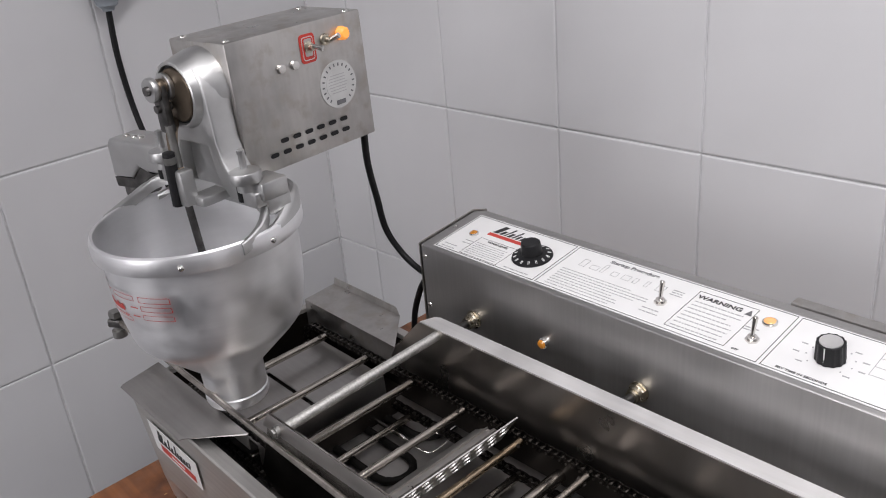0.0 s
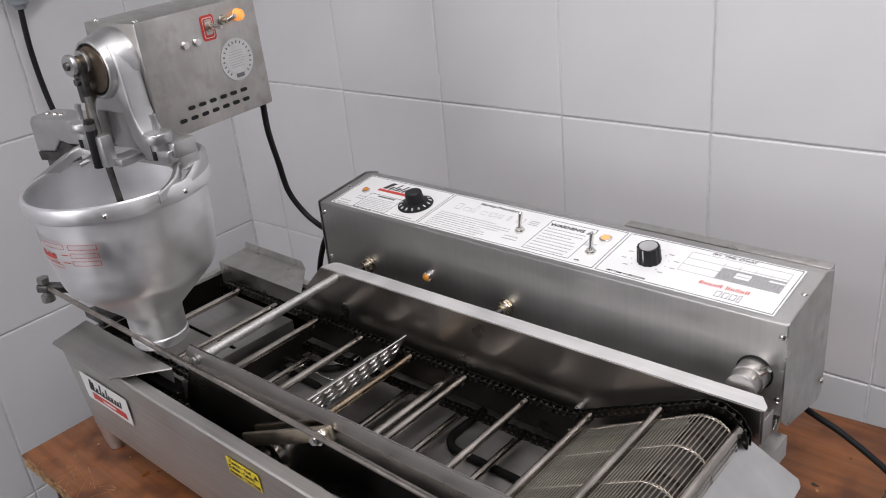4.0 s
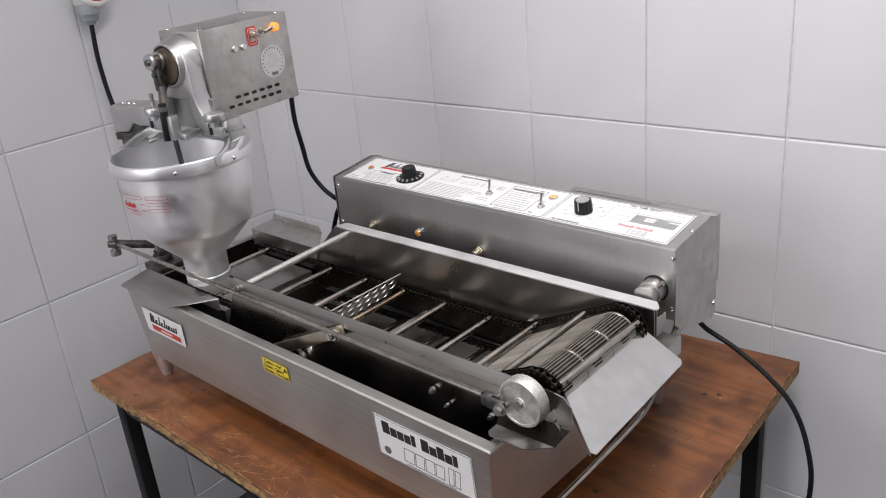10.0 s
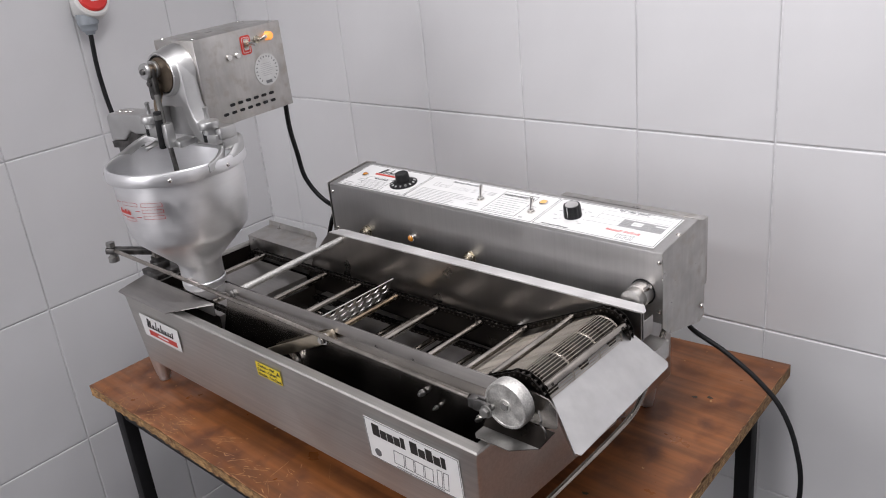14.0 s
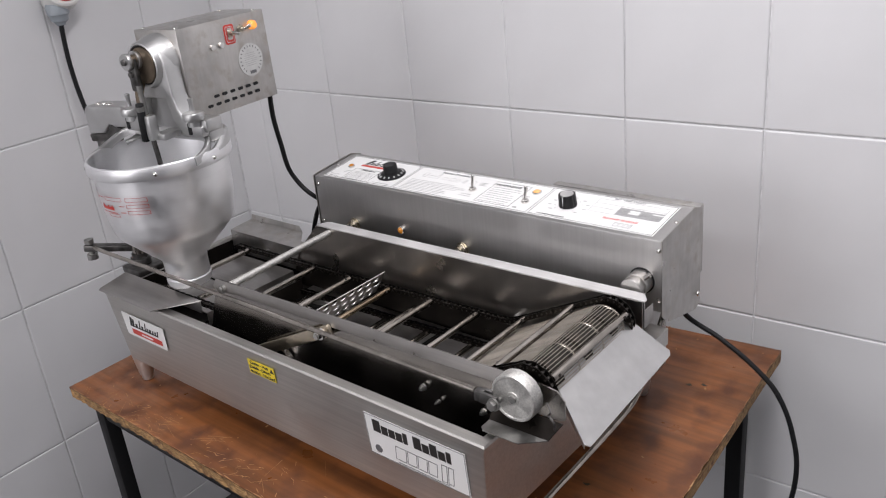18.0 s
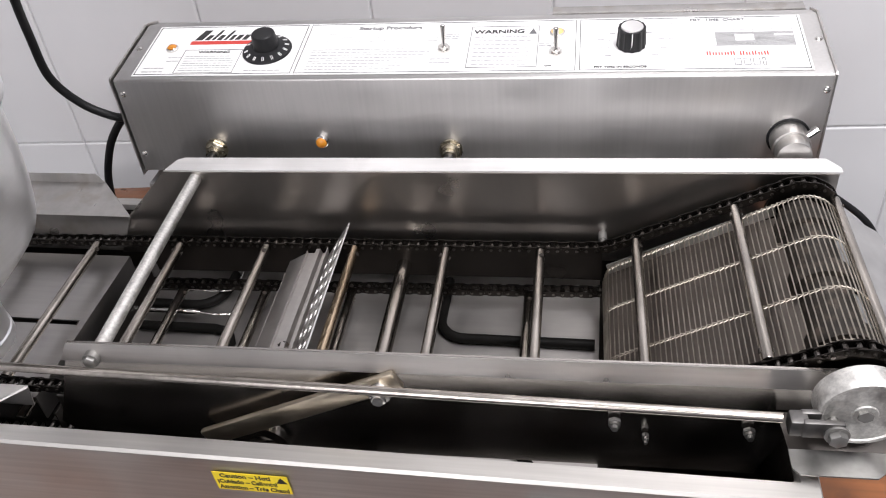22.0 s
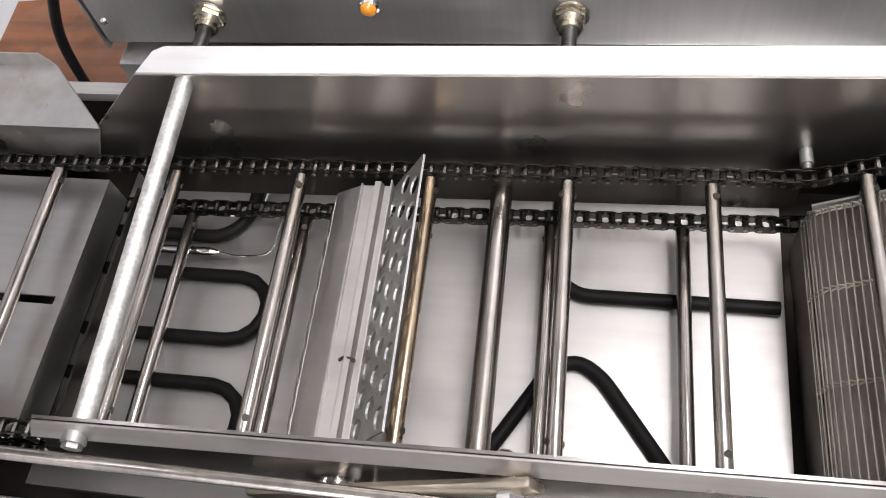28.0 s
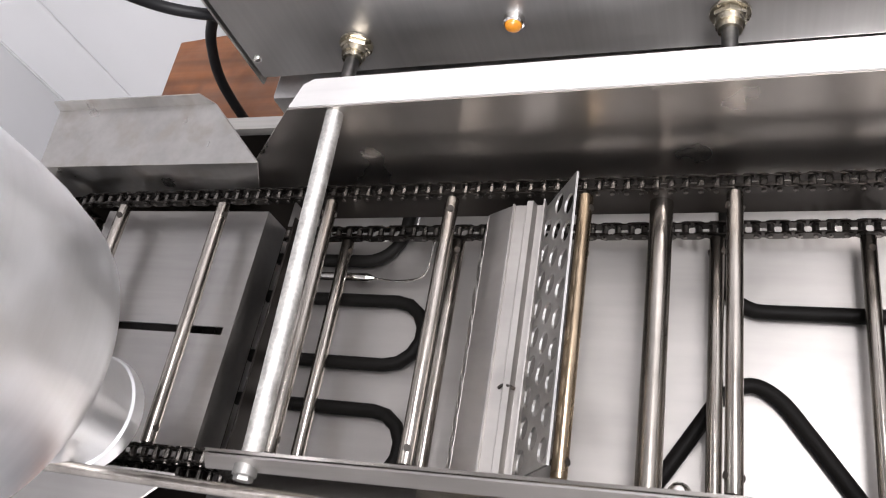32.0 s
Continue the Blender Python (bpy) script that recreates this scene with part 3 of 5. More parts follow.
def build_fryer():
    t = thing("doughnut_fryer", "stainless doughnut fryer with open kettle, chain conveyor, on wooden table", "doughnut machine", (0.42, 0.2, TOP))

    # kettle shell: tapered outer walls, folded rim, open top
    def ring(bm, x0, x1, y0, y1, z):
        return [bm.verts.new(p) for p in ((x0, y0, z), (x1, y0, z), (x1, y1, z), (x0, y1, z))]
    bm = bmesh.new()
    rings = [ring(bm, 0.020, 0.828, -0.001, 0.305, 0.806), ring(bm, 0.001, 0.836, -0.008, 0.312, 0.929), ring(bm, 0.0, 0.8375, -0.0085, 0.3125, 0.938),
             ring(bm, 0.002, 0.836, -0.0065, 0.311, 0.9405), ring(bm, 0.012, 0.824, 0.008, 0.300, 0.9405), ring(bm, 0.014, 0.822, 0.010, 0.298, 0.937), ring(bm, 0.026, 0.818, 0.016, 0.294, 0.858)]
    for p, q in zip(rings, rings[1:]):
        for k in range(4):
            bm.faces.new((p[k], p[(k + 1) % 4], q[(k + 1) % 4], q[k]))
    bm.faces.new(rings[0])
    bm.faces.new(rings[-1])
    up = [e for e in bm.edges if abs(e.verts[0].co.z - e.verts[1].co.z) > 0.05 and e.verts[0].co.y < 0.02 or (abs(e.verts[0].co.z - e.verts[1].co.z) > 0.05 and e.verts[0].co.y > 0.3)]
    bmesh.ops.bevel(bm, geom=up, offset=0.004, segments=2, affect="EDGES", profile=0.5)
    part("kettle", bm, M["kettle"], t, "brushed steel tank with folded rim")
    # Oily inner walls, with the shade inside the tank coloured in.
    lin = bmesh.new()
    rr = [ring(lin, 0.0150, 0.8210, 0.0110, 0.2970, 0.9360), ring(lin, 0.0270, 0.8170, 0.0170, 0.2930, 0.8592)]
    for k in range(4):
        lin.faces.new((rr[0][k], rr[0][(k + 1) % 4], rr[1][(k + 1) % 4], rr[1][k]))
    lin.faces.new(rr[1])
    part("tank_lining", lin, M["lining"], t, "oily tank walls, shade of the gap put into the colour", False)
    part("kettle_floor", box((0.20, 0.03, 0.8585), (0.690, 0.290, 0.8668)), M["inner"], t, "bright steel tank floor")
    part("rear_base", box((0.215, 0.314, 0.812), (0.835, 0.450, 0.958), 0.003), M["panel_steel"], t)
    for x, y in ((0.026, 0.017), (0.800, 0.022), (0.235, 0.435), (0.800, 0.435)):
        part("foot", lathe([(0.0, TOP + 0.001), (0.0095, TOP + 0.001), (0.0105, TOP + 0.004), (0.0105, TOP + 0.010), (0.0125, TOP + 0.012), (0.0185, 0.809), (0, 0.809)],
                           Matrix.Translation((x, y, 0)), 20), M["satin"], t, "tapered metal foot")

    # front stickers
    lab = sheet([(0.047, -0.0096, 0.910), (0.175, -0.0096, 0.910), (0.170, -0.0066, 0.866), (0.049, -0.0066, 0.866)], -0.0006)
    st = part("maker_sticker", lab, M["white"], t, "white sticker with black script and red bar", False)
    lean = math.atan2(0.0036, 0.055)
    face = Matrix.Translation((0.110, -0.0090, 0.887)) @ Matrix.Rotation(math.pi / 2 + lean, 4, "X")
    script = []
    for k, (x, h, w) in enumerate(((-0.040, 0.019, 0.006), (-0.033, 0.016, 0.005), (-0.023, 0.009, 0.006), (-0.013, 0.019, 0.003), (-0.005, 0.009, 0.005), (0.004, 0.018, 0.003), (0.010, 0.009, 0.004), (0.018, 0.009, 0.006), (0.027, 0.009, 0.004), (0.034, 0.009, 0.004), (0.041, 0.012, 0.003))):
        sh = Matrix.Identity(4)
        sh[0][1] = 0.3
        script.append(box((x - w / 2, 0.000, 0), (x + w / 2, h, 0.0003), 0, face @ sh))
    script.append(box((-0.042, 0.0005, 0), (0.042, 0.0028, 0.0003), 0, face))
    part("script_mark", join(*script), M["ink"], st)
    part("red_bar", bars([(-0.041, -0.015, 0.050, -0.005)], face), M["red"], st)
    part("white_bar", bars([(-0.012, -0.0115, 0.022, -0.0085)], face @ Matrix.Translation((0, 0, 0.0003))), M["white"], st)
    lean2 = Matrix.Rotation(math.pi / 2 + lean, 4, "X")
    yl = Matrix.Translation((0.4305, -0.0085, 0.9125)) @ lean2
    ys = part("caution_sticker", box((-0.030, -0.0120, 0), (0.030, 0.0120, 0.0004), 0, yl), M["yellow"], t, "yellow caution sticker with black words", False)
    for k, words in enumerate(("Caution – Hot!", "¡Cuidado – Caliente!", "Attention – Très Chaud")):
        text_mesh(words, 0.0072, yl @ Matrix.Translation((-0.004 if k < 2 else 0.0, 0.0075 - 0.0078 * k, 0.0005)), M["ink"], "caution_lettering", ys, squeeze=0.80 if k else 0.92)
    part("caution_triangle", join(sheet([yl @ Vector(p) for p in ((0.020, 0.0025, 0.0004), (0.029, 0.0025, 0.0004), (0.0245, 0.010, 0.0004))], 0.0002)), M["ink"], ys)
    dl = Matrix.Translation((0.7235, -0.0070, 0.8875)) @ lean2
    ds = part("model_sticker", box((-0.084, -0.034, 0), (0.084, 0.032, 0.0005), 0.0002, dl), M["white"], t, "white model sticker with bold black marks", False)
    part("sticker_border", join(*[bars([r], dl @ Matrix.Translation((0, 0, 0.0005))) for r in ((-0.083, 0.0305, 0.083, 0.0313), (-0.083, -0.0333, 0.083, -0.0325), (-0.083, -0.033, -0.0822, 0.031), (0.0822, -0.033, 0.083, 0.031))]), M["greyink"], ds)
    marks, x = [], -0.070
    for w, tall in ((0.0135, 0.019), (0.0115, 0.0135), (0.0110, 0.0135), (0.0110, 0.0135), (0.0075, 0.017), (0.0070, 0), (0.0130, 0.019), (0.0115, 0.0135), (0.0115, 0.019), (0.0115, 0.0135), (0.0075, 0.017)):
        if tall:
            marks.append((x, 0.0065, x + w, 0.0065 + tall))
        x += w + 0.0014
    for mark in marks:
        part("name_mark", bars([mark], dl @ Matrix.Translation((0, 0, 0.0005))), M["ink"], ds)
    outl, x = [], -0.034
    for w in (0.019, 0.016, 0.016, 0.015, 0, 0.009, 0.009):
        if not w:
            x += 0.005
            continue
        lo, hi = (-0.026, -0.004) if w > 0.01 else (-0.028, 0.0)
        for r in ((x, lo, x + 0.0009, hi), (x + w - 0.0009, lo, x + w, hi), (x, hi - 0.0009, x + w, hi), (x, lo, x + w, lo + 0.0009)):
            outl.append(r)
        x += w + 0.0015
    sh = Matrix.Identity(4)
    sh[0][1] = 0.12
    part("outline_mark", bars(outl + [(-0.030, -0.031, 0.055, -0.0298)], dl @ Matrix.Translation((0, 0, 0.0005)) @ sh), M["greyink"], ds)
    part("round_seal", rod(dl @ Vector((-0.067, -0.022, 0.0003)), dl @ Vector((-0.067, -0.022, 0.0009)), 0.0062, 20), M["greyink"], ds)

    # slotted infeed plate
    bm = bmesh.new()
    grid_x, grid_y = (0.072, 0.094, 0.212, 0.219), (0.050, 0.1365, 0.1425, 0.236)
    vs = [[bm.verts.new((x, y, 0.9235)) for y in grid_y] for x in grid_x]
    for i in range(3):
        for j in range(3):
            if (i, j) != (1, 1):
                bm.faces.new((vs[i][j], vs[i + 1][j], vs[i + 1][j + 1], vs[i][j + 1]))
    edge = [bm.verts.new((0.2195, y, 0.896)) for y in grid_y]
    for j in range(3):
        bm.faces.new((vs[3][j], edge[j], edge[j + 1], vs[3][j + 1]))
    bmesh.ops.recalc_face_normals(bm, faces=bm.faces[:])
    bmesh.ops.solidify(bm, geom=bm.faces[:], thickness=0.0014)
    part("infeed_plate", bm, M["oiled_plate"], t, "flat steel plate with a long slot", False)
    part("infeed_baffle", box((0.232, 0.046, 0.872), (0.2335, 0.240, 0.908)), M["lining"], t)

    # conveyor side panels
    prof = [(0.196, 0.905), (0.212, 0.945), (0.272, 1.006), (0.886, 1.006), (0.886, 0.935), (0.70, 0.905)]
    part("rear_panel", sheet([(x, 0.2620, z) for x, z in prof], -0.0015), M["oily"], t, "dark oil-filmed steel side panel", False)
    part("rear_flange", sheet([(0.2735, 0.2612, 1.0062), (0.889, 0.2612, 1.0062), (0.889, 0.268, 1.0062), (0.879, 0.2822, 1.0062), (0.287, 0.2830, 1.0062), (0.2800, 0.2790, 1.0062)], 0.0015), M["flange"], t, "bright folded steel flange", False)
    part("flange_lip", box((0.29, 0.2810, 0.996), (0.872, 0.2822, 1.006)), M["flange"], t)
    part("end_bracket", join(box((0.862, 0.264, 0.966), (0.8875, 0.2655, 1.004)), box((0.886, 0.264, 0.966), (0.8875, 0.290, 0.992), 0.0005)), M["oiled_plate"], t)
    fprof = [(0.240, 0.905), (0.281, 1.001), (0.800, 1.001), (0.868, 1.001), (0.893, 0.997), (0.903, 0.986), (0.903, 0.962), (0.86, 0.947), (0.82, 0.940), (0.80, 0.885), (0.26, 0.885)]
    part("front_panel", sheet([(x, 0.0390, z) for x, z in fprof], 0.0018), M["panel_mirror"], t, "brushed steel side panel with worn upper edge", False)
    part("front_flange", sheet([(0.282, 0.0368, 1.0022), (0.866, 0.0368, 1.0022), (0.872, 0.0330, 0.9870), (0.2745, 0.0330, 0.9870)], 0.0012), M["rolled_edge"], t, "rolled bright upper edge", False)
    foot = part("foot_plate", sheet([(0.812, 0.017, 0.9434), (0.812, 0.001, 0.9428), (0.817, -0.004, 0.9426), (0.866, -0.004, 0.9426), (0.893, 0.017, 0.9434)], 0.0015), M["zinc"], t, "folded steel foot of the side panel", False)
    # Web added in near-black for the dark reflection above the foot.
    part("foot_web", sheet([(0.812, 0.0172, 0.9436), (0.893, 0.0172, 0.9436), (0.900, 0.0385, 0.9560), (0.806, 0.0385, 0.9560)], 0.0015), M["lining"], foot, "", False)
    # Strip added over the tank floor, near-black for the shade before the panel.
    part("sump_floor", box((0.030, 0.0170, 0.8590), (0.815, 0.0380, 0.8605)), M["lining"], t, "oily tank floor strip, coloured dark for shade", False)
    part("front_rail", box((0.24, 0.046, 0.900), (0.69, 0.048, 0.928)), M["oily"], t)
    # Near-black carries the shade of the band between the chains.
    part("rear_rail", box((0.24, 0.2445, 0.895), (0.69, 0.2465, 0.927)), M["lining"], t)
    part("tie_tube", rod((0.303, 0.2618, 0.9985), (0.304, 0.0392, 0.9915), 0.0058, 20), M["galvanised"], t, "worn galvanised tie tube")
    part("tie_bolt", join(rod((0.302, 0.0370, 0.991), (0.302, 0.0300, 0.991), 0.0066, 18), hexhead((0.302, 0.0300, 0.991), (0, -1, 0), 0.0054, 0.003)), M["zinc"], t, "plated hex bolt")
    for x, z, r in ((0.695, 0.941, 0.0050), (0.832, 0.992, 0.0048), (0.718, 0.927, 0.0028), (0.790, 0.937, 0.0046)):
        part("panel_bolt", join(hexhead((x, 0.0370, z), (0, -1, 0), r, 0.003), rod((x, 0.0370, z), (x, 0.0285, z), r * 0.5, 10), rod((x, 0.0335, z), (x, 0.0315, z), r * 0.8, 12)), M["zinc"], t)
    part("idler_pin", join(rod((0.690, 0.262, 0.938), (0.690, 0.250, 0.938), 0.0040, 14), rod((0.690, 0.250, 0.938), (0.690, 0.246, 0.938), 0.0026, 14)), M["zinc"], t)
    part("support_bar", rod((0.5005, 0.252, 0.908), (0.5005, 0.046, 0.908), 0.0074, 20), M["rod"], t, "thick polished cross bar")

    # drip guards at the infeed
    def bent(rows, thick):
        """A bent sheet through rows of (x from, x to, y, z)."""
        bm = bmesh.new()
        vs = [[bm.verts.new((x, y, z)) for x in (xa, xb)] for xa, xb, y, z in rows]
        for p, q in zip(vs, vs[1:]):
            bm.faces.new((p[0], p[1], q[1], q[0]))
        bmesh.ops.recalc_face_normals(bm, faces=bm.faces[:])
        bmesh.ops.solidify(bm, geom=bm.faces[:], thickness=thick)
        return bm
    part("front_guard", bent([(0.008, 0.232, 0.0345, 0.934), (0.010, 0.236, 0.0340, 0.958), (0.004, 0.172, -0.014, 0.9460), (0.004, 0.166, -0.0185, 0.9435)], 0.0012), M["oiled_plate"], t, "tilted steel splash guard", False)
    part("rear_guard", bent([(0.020, 0.200, 0.2560, 0.915), (0.020, 0.2225, 0.2565, 0.9580), (0.020, 0.171, 0.3085, 0.9620), (0.020, 0.161, 0.3110, 0.9720)], 0.0012), M["case_steel"], t, "tilted steel splash guard with folded edge", False)

    # conveyor chains and flight rods
    loop = chain_loop()
    steps = walk_line(loop, PITCH)
    inner, outer = link_mesh(False), link_mesh(True)
    for y in (0.2385, 0.0490):
        ch = thing("chain", "", "")
        ch.parent = t
        ch.matrix_basis = Matrix.Translation(Vector((0.4, y, 0.9)) - Vector(t.location))
        for k, (x, z, a) in enumerate(steps[:-1] if len(steps) % 2 else steps):
            share("link", outer if k % 2 else inner, Matrix.Translation((x, y, z)) @ Matrix.Rotation(-a, 4, "Y"), ch)
    # flights, one every 88 mm
    first = rod((0, -0.0885, 0), (0, 0.0885, 0), 0.0047, 14, 0.0006)
    hole = rod((0.0, 0.079, -0.0052), (0.0, 0.079, 0.0052), 0.0022, 10)
    hole2 = rod((0.0, -0.079, -0.0052), (0.0, -0.079, 0.0052), 0.0022, 10)
    n_rod = len(first.faces)
    bm = join(first, hole, hole2)
    fl = mesh_of("flight_rod", bm, M["rod"])
    fl.materials.append(M["soot"])
    for p in fl.polygons:
        if p.index >= n_rod:
            p.material_index = 1
    tan_rod = fl.copy()
    tan_rod.materials[0] = M["rod_tan"]
    along = walk_line(loop, 0.0005)
    def nearest(x, z):
        return min(range(len(along)), key=lambda k: abs(along[k][0] - x) + 9 * abs(along[k][1] - z))
    for start, count, tan_at in ((nearest(0.1050, 0.938), 12, 4), (nearest(0.6220, 0.8836), 6, 9)):
        for n in range(count):
            x, z, a = along[(start + round(0.0881 * n / 0.0005)) % len(along)]
            share("flight_rod", tan_rod if n == tan_at else fl, Matrix.Translation((x, 0.1435, z)) @ Matrix.Rotation(-a + 0.3 + 0.9 * (n % 3), 4, "Y"), t)

    # wire mesh belt round the outfeed drum
    belt = thing("wire_belt", "", "")
    belt.parent = t
    belt.matrix_basis = Matrix.Translation(Vector((0.77, 0.14, 0.95)) - Vector(t.location))
    tagged(belt, "woven steel wire belt stained brown")
    line = [(0.696, 0.898), (0.6905, 0.910), (0.694, 0.9255), (0.702, 0.9315)] + arc(DRUM, 0.0275, 114, -75, 16) + [(0.80, 0.935)]
    wire = mesh_of("wire", rod((0, -0.084, 0), (0, 0.084, 0), 0.00062, 5), M["wire"])
    ws = walk_line(line, 0.0043, False)
    for x, z, a in ws:
        share("wire", wire, Matrix.Translation((x, 0.1405, z)), belt)
    for y in (0.2225, 0.170, 0.112, 0.0585):
        zig = []
        for (xa, za, _), (xb, zb, _), s in zip(ws, ws[1:], [0.0017, -0.0017] * 60):
            zig.append(rod((xa, y + s, za), (xb, y + s * 0.2, zb), 0.00055, 4))
            zig.append(rod((xa, y - s, za), (xb, y - s * 0.2, zb), 0.00055, 4))
        part("belt_joint", join(*zig), M["wire"], belt, "", False)
    tray = bmesh.new()
    rows = [[tray.verts.new((x, y, z)) for y in (0.054, 0.231)] for x, z in ((0.694, 0.862), (0.694, 0.914), (0.818, 0.977), (0.834, 0.9815))]
    for p, q in zip(rows, rows[1:]):
        tray.faces.new((p[0], p[1], q[1], q[0]))
    bmesh.ops.solidify(tray, geom=tray.faces[:], thickness=0.0012)
    part("outfeed_tray", tray, M["tray"], t, "sloping steel tray under the belt", False)
    part("drum", lathe([(0.0, 0), (0.0195, 0), (0.0195, 0.176), (0, 0.176)], Matrix.Translation((DRUM[0], 0.2285, DRUM[1])) @ Matrix.Rotation(radians(90), 4, "X"), 24), M["soot"], t, "sooty outfeed drum")
    for y in (0.075, 0.141, 0.206):
        part("drum_collar", rod((DRUM[0], y - 0.008, DRUM[1]), (DRUM[0], y + 0.008, DRUM[1]), 0.0245, 20), M["soot"], t)
    for y in (0.2385, 0.0490):
        part("sprocket", rod((DRUM[0], y - 0.0022, DRUM[1]), (DRUM[0], y + 0.0022, DRUM[1]), 0.028, 18), M["chain"], t)
        part("climb_rail", sheet([(0.696, y - (0.011 if y > 0.1 else -0.0090), 0.918), (0.832, y - (0.011 if y > 0.1 else -0.0090), 0.988), (0.829, y - (0.011 if y > 0.1 else -0.0090), 0.998), (0.693, y - (0.011 if y > 0.1 else -0.0090), 0.928)], 0.0015), M["steel"], t)

    # outfeed chute, bent carrying rod
    part("outfeed_chute", sheet([(0.872, 0.259, 0.9930), (0.927, 0.270, 0.9540), (0.931, 0.264, 0.9513), (0.941, 0.051, 0.9465), (0.936, 0.046, 0.9500), (0.876, 0.083, 0.9905)], 0.0014), M["chute_steel"], t, "flat sloping stainless chute", False)
    part("chute_lip", sheet([(0.876, 0.083, 0.9900), (0.936, 0.046, 0.9494), (0.934, 0.048, 0.942), (0.876, 0.082, 0.978)], 0.001), M["steel"], t)
    part("drain_rod", pipe(smooth_path([(0.868, 0.372, 0.945), (0.868, 0.340, 0.905), (0.866, 0.300, 0.852), (0.862, 0.250, 0.832), (0.861, 0.100, 0.822), (0.860, 0.012, 0.818), (0.850, 0.000, 0.816), (0.832, 0.004, 0.815)], 6), 0.0042), M["rod"], t, "bent plated carrying rod")
    part("side_shelf", join(box((0.832, 0.290, 0.938), (0.888, 0.345, 0.940)), box((0.886, 0.300, 0.915), (0.888, 0.345, 0.938)), box((0.832, 0.326, 0.86), (0.834, 0.345, 0.938))), M["steel"], t)

    # driving wheel, connecting rod
    wheel = part("drive_wheel", lathe([(0, 0), (0.0275, 0), (0.0298, 0.0015), (0.0298, 0.0165), (0.0285, 0.0185), (0.0262, 0.0185), (0.0252, 0.0175), (0.0085, 0.0175), (0.0078, 0.0185), (0.0, 0.0185)], Matrix.Translation((0.8515, 0.0300, 0.989)) @ Matrix.Rotation(radians(90), 4, "X"), 40), M["galvanised"], t, "thick pale galvanised drive wheel")
    part("axle_end", rod((0.8515, 0.0125, 0.989), (0.8515, 0.0095, 0.989), 0.0052, 6), M["zinc"], wheel)
    cm = Matrix.Translation((0.823, 0.008, 0.984)) @ Matrix.Scale(0.80, 4)
    part("clevis", join(box((-0.014, -0.009, -0.009), (0.018, -0.0035, 0.009), 0.0012, cm), box((-0.014, 0.0015, -0.009), (0.002, 0.007, 0.009), 0.0012, cm), box((-0.024, -0.0085, -0.0085), (-0.009, 0.0065, 0.0085), 0.002, cm)), M["dull_bar"], t, "worn blackened fork end")
    part("crank_bolt", join(rod((0.833, 0.013, 0.982), (0.833, -0.005, 0.982), 0.0036, 12), rod((0.833, 0.001, 0.982), (0.833, -0.001, 0.982), 0.0080, 16), hexhead((0.833, -0.001, 0.982), (0, -1, 0), 0.0062, 0.005)), M["zinc"], t)
    part("connecting_rod", rod((0.806, 0.0215, 0.9905), (-0.072, 0.024, 0.993), 0.0036, 14), M["rod"], t, "long dull steel connecting rod")
    part("split_pin", pipe(smooth_path([(0.885, 0.030, 0.985), (0.893, 0.024, 0.978), (0.889, 0.026, 0.972), (0.898, 0.023, 0.966), (0.897, 0.025, 0.955)], 5), 0.0012, 6), M["dull_bar"], t)

    # flipper lever through the side panel
    a, b = Vector((0.532, 0.030, 0.981)), Vector((0.372, 0.030, 0.905))
    way = (b - a).normalized()
    m = Matrix(((way.x, 0, -way.z, a.x), (0, 1, 0, a.y), (way.z, 0, way.x, a.z), (0, 0, 0, 1)))
    part("flipper_lever", box((-0.009, -0.003, -0.009), ((b - a).length, 0.003, 0.009), 0.0025, m), M["lever_tan"], t, "flat tan plated lever")
    part("lever_bolt", join(rod((0.527, 0.034, 0.979), (0.527, 0.012, 0.979), 0.0042, 12), hexhead((0.527, 0.027, 0.979), (0, -1, 0), 0.0075, 0.005), rod((0.527, 0.022, 0.979), (0.527, 0.019, 0.979), 0.0085, 18), hexhead((0.527, 0.019, 0.979), (0, -1, 0), 0.0062, 0.005)), M["chrome"], t)
    part("cam_roller", lathe([(0.012, 0), (0.021, 0), (0.021, 0.008), (0.012, 0.008)], Matrix.Translation((0.420, 0.036, 0.900)) @ Matrix.Rotation(radians(90), 4, "X"), 28, True), M["chrome"], t)

    # turner: two drilled plates on a channel
    fx, fz = 0.423, 0.936
    fm = Matrix.Translation((fx, 0.054, fz))
    bm = bmesh.new()
    prof = [(-0.012, 0.0015), (-0.0118, -0.002), (-0.0030, -0.002), (-0.0012, 0.0035), (0.0012, 0.0035), (0.0028, -0.002), (0.0095, -0.002), (0.0100, 0.0065)]
    vs = [[bm.verts.new(fm @ Vector((x, y, z))) for y in (0, 0.174)] for x, z in prof]
    for p, q in zip(vs, vs[1:]):
        bm.faces.new((p[0], p[1], q[1], q[0]))
    bmesh.ops.recalc_face_normals(bm, faces=bm.faces[:])
    bmesh.ops.solidify(bm, geom=bm.faces[:], thickness=0.0010)
    turner = part("turner_channel", bm, M["inner"], t, "aluminium turner channel", False)
    up = fm @ Matrix.Translation((0.0088, 0, -0.006)) @ Matrix.Rotation(radians(-57), 4, "Y")
    p1 = perforated(0.050, 0.174, 0.0014, 3, 9, 0.0066)
    p1.transform(up)
    part("drilled_plate", p1, M["steel"], turner, "upright plate drilled with round holes", False)
    dn = fm @ Matrix.Translation((-0.0115, 0.174, -0.002)) @ Matrix.Rotation(math.pi, 4, "Z") @ Matrix.Rotation(radians(30), 4, "Y")
    part("blank_strip", box((0, 0, 0), (0.022, 0.174, 0.0014), 0, dn), M["inner"], turner, "plain bright strip", False)
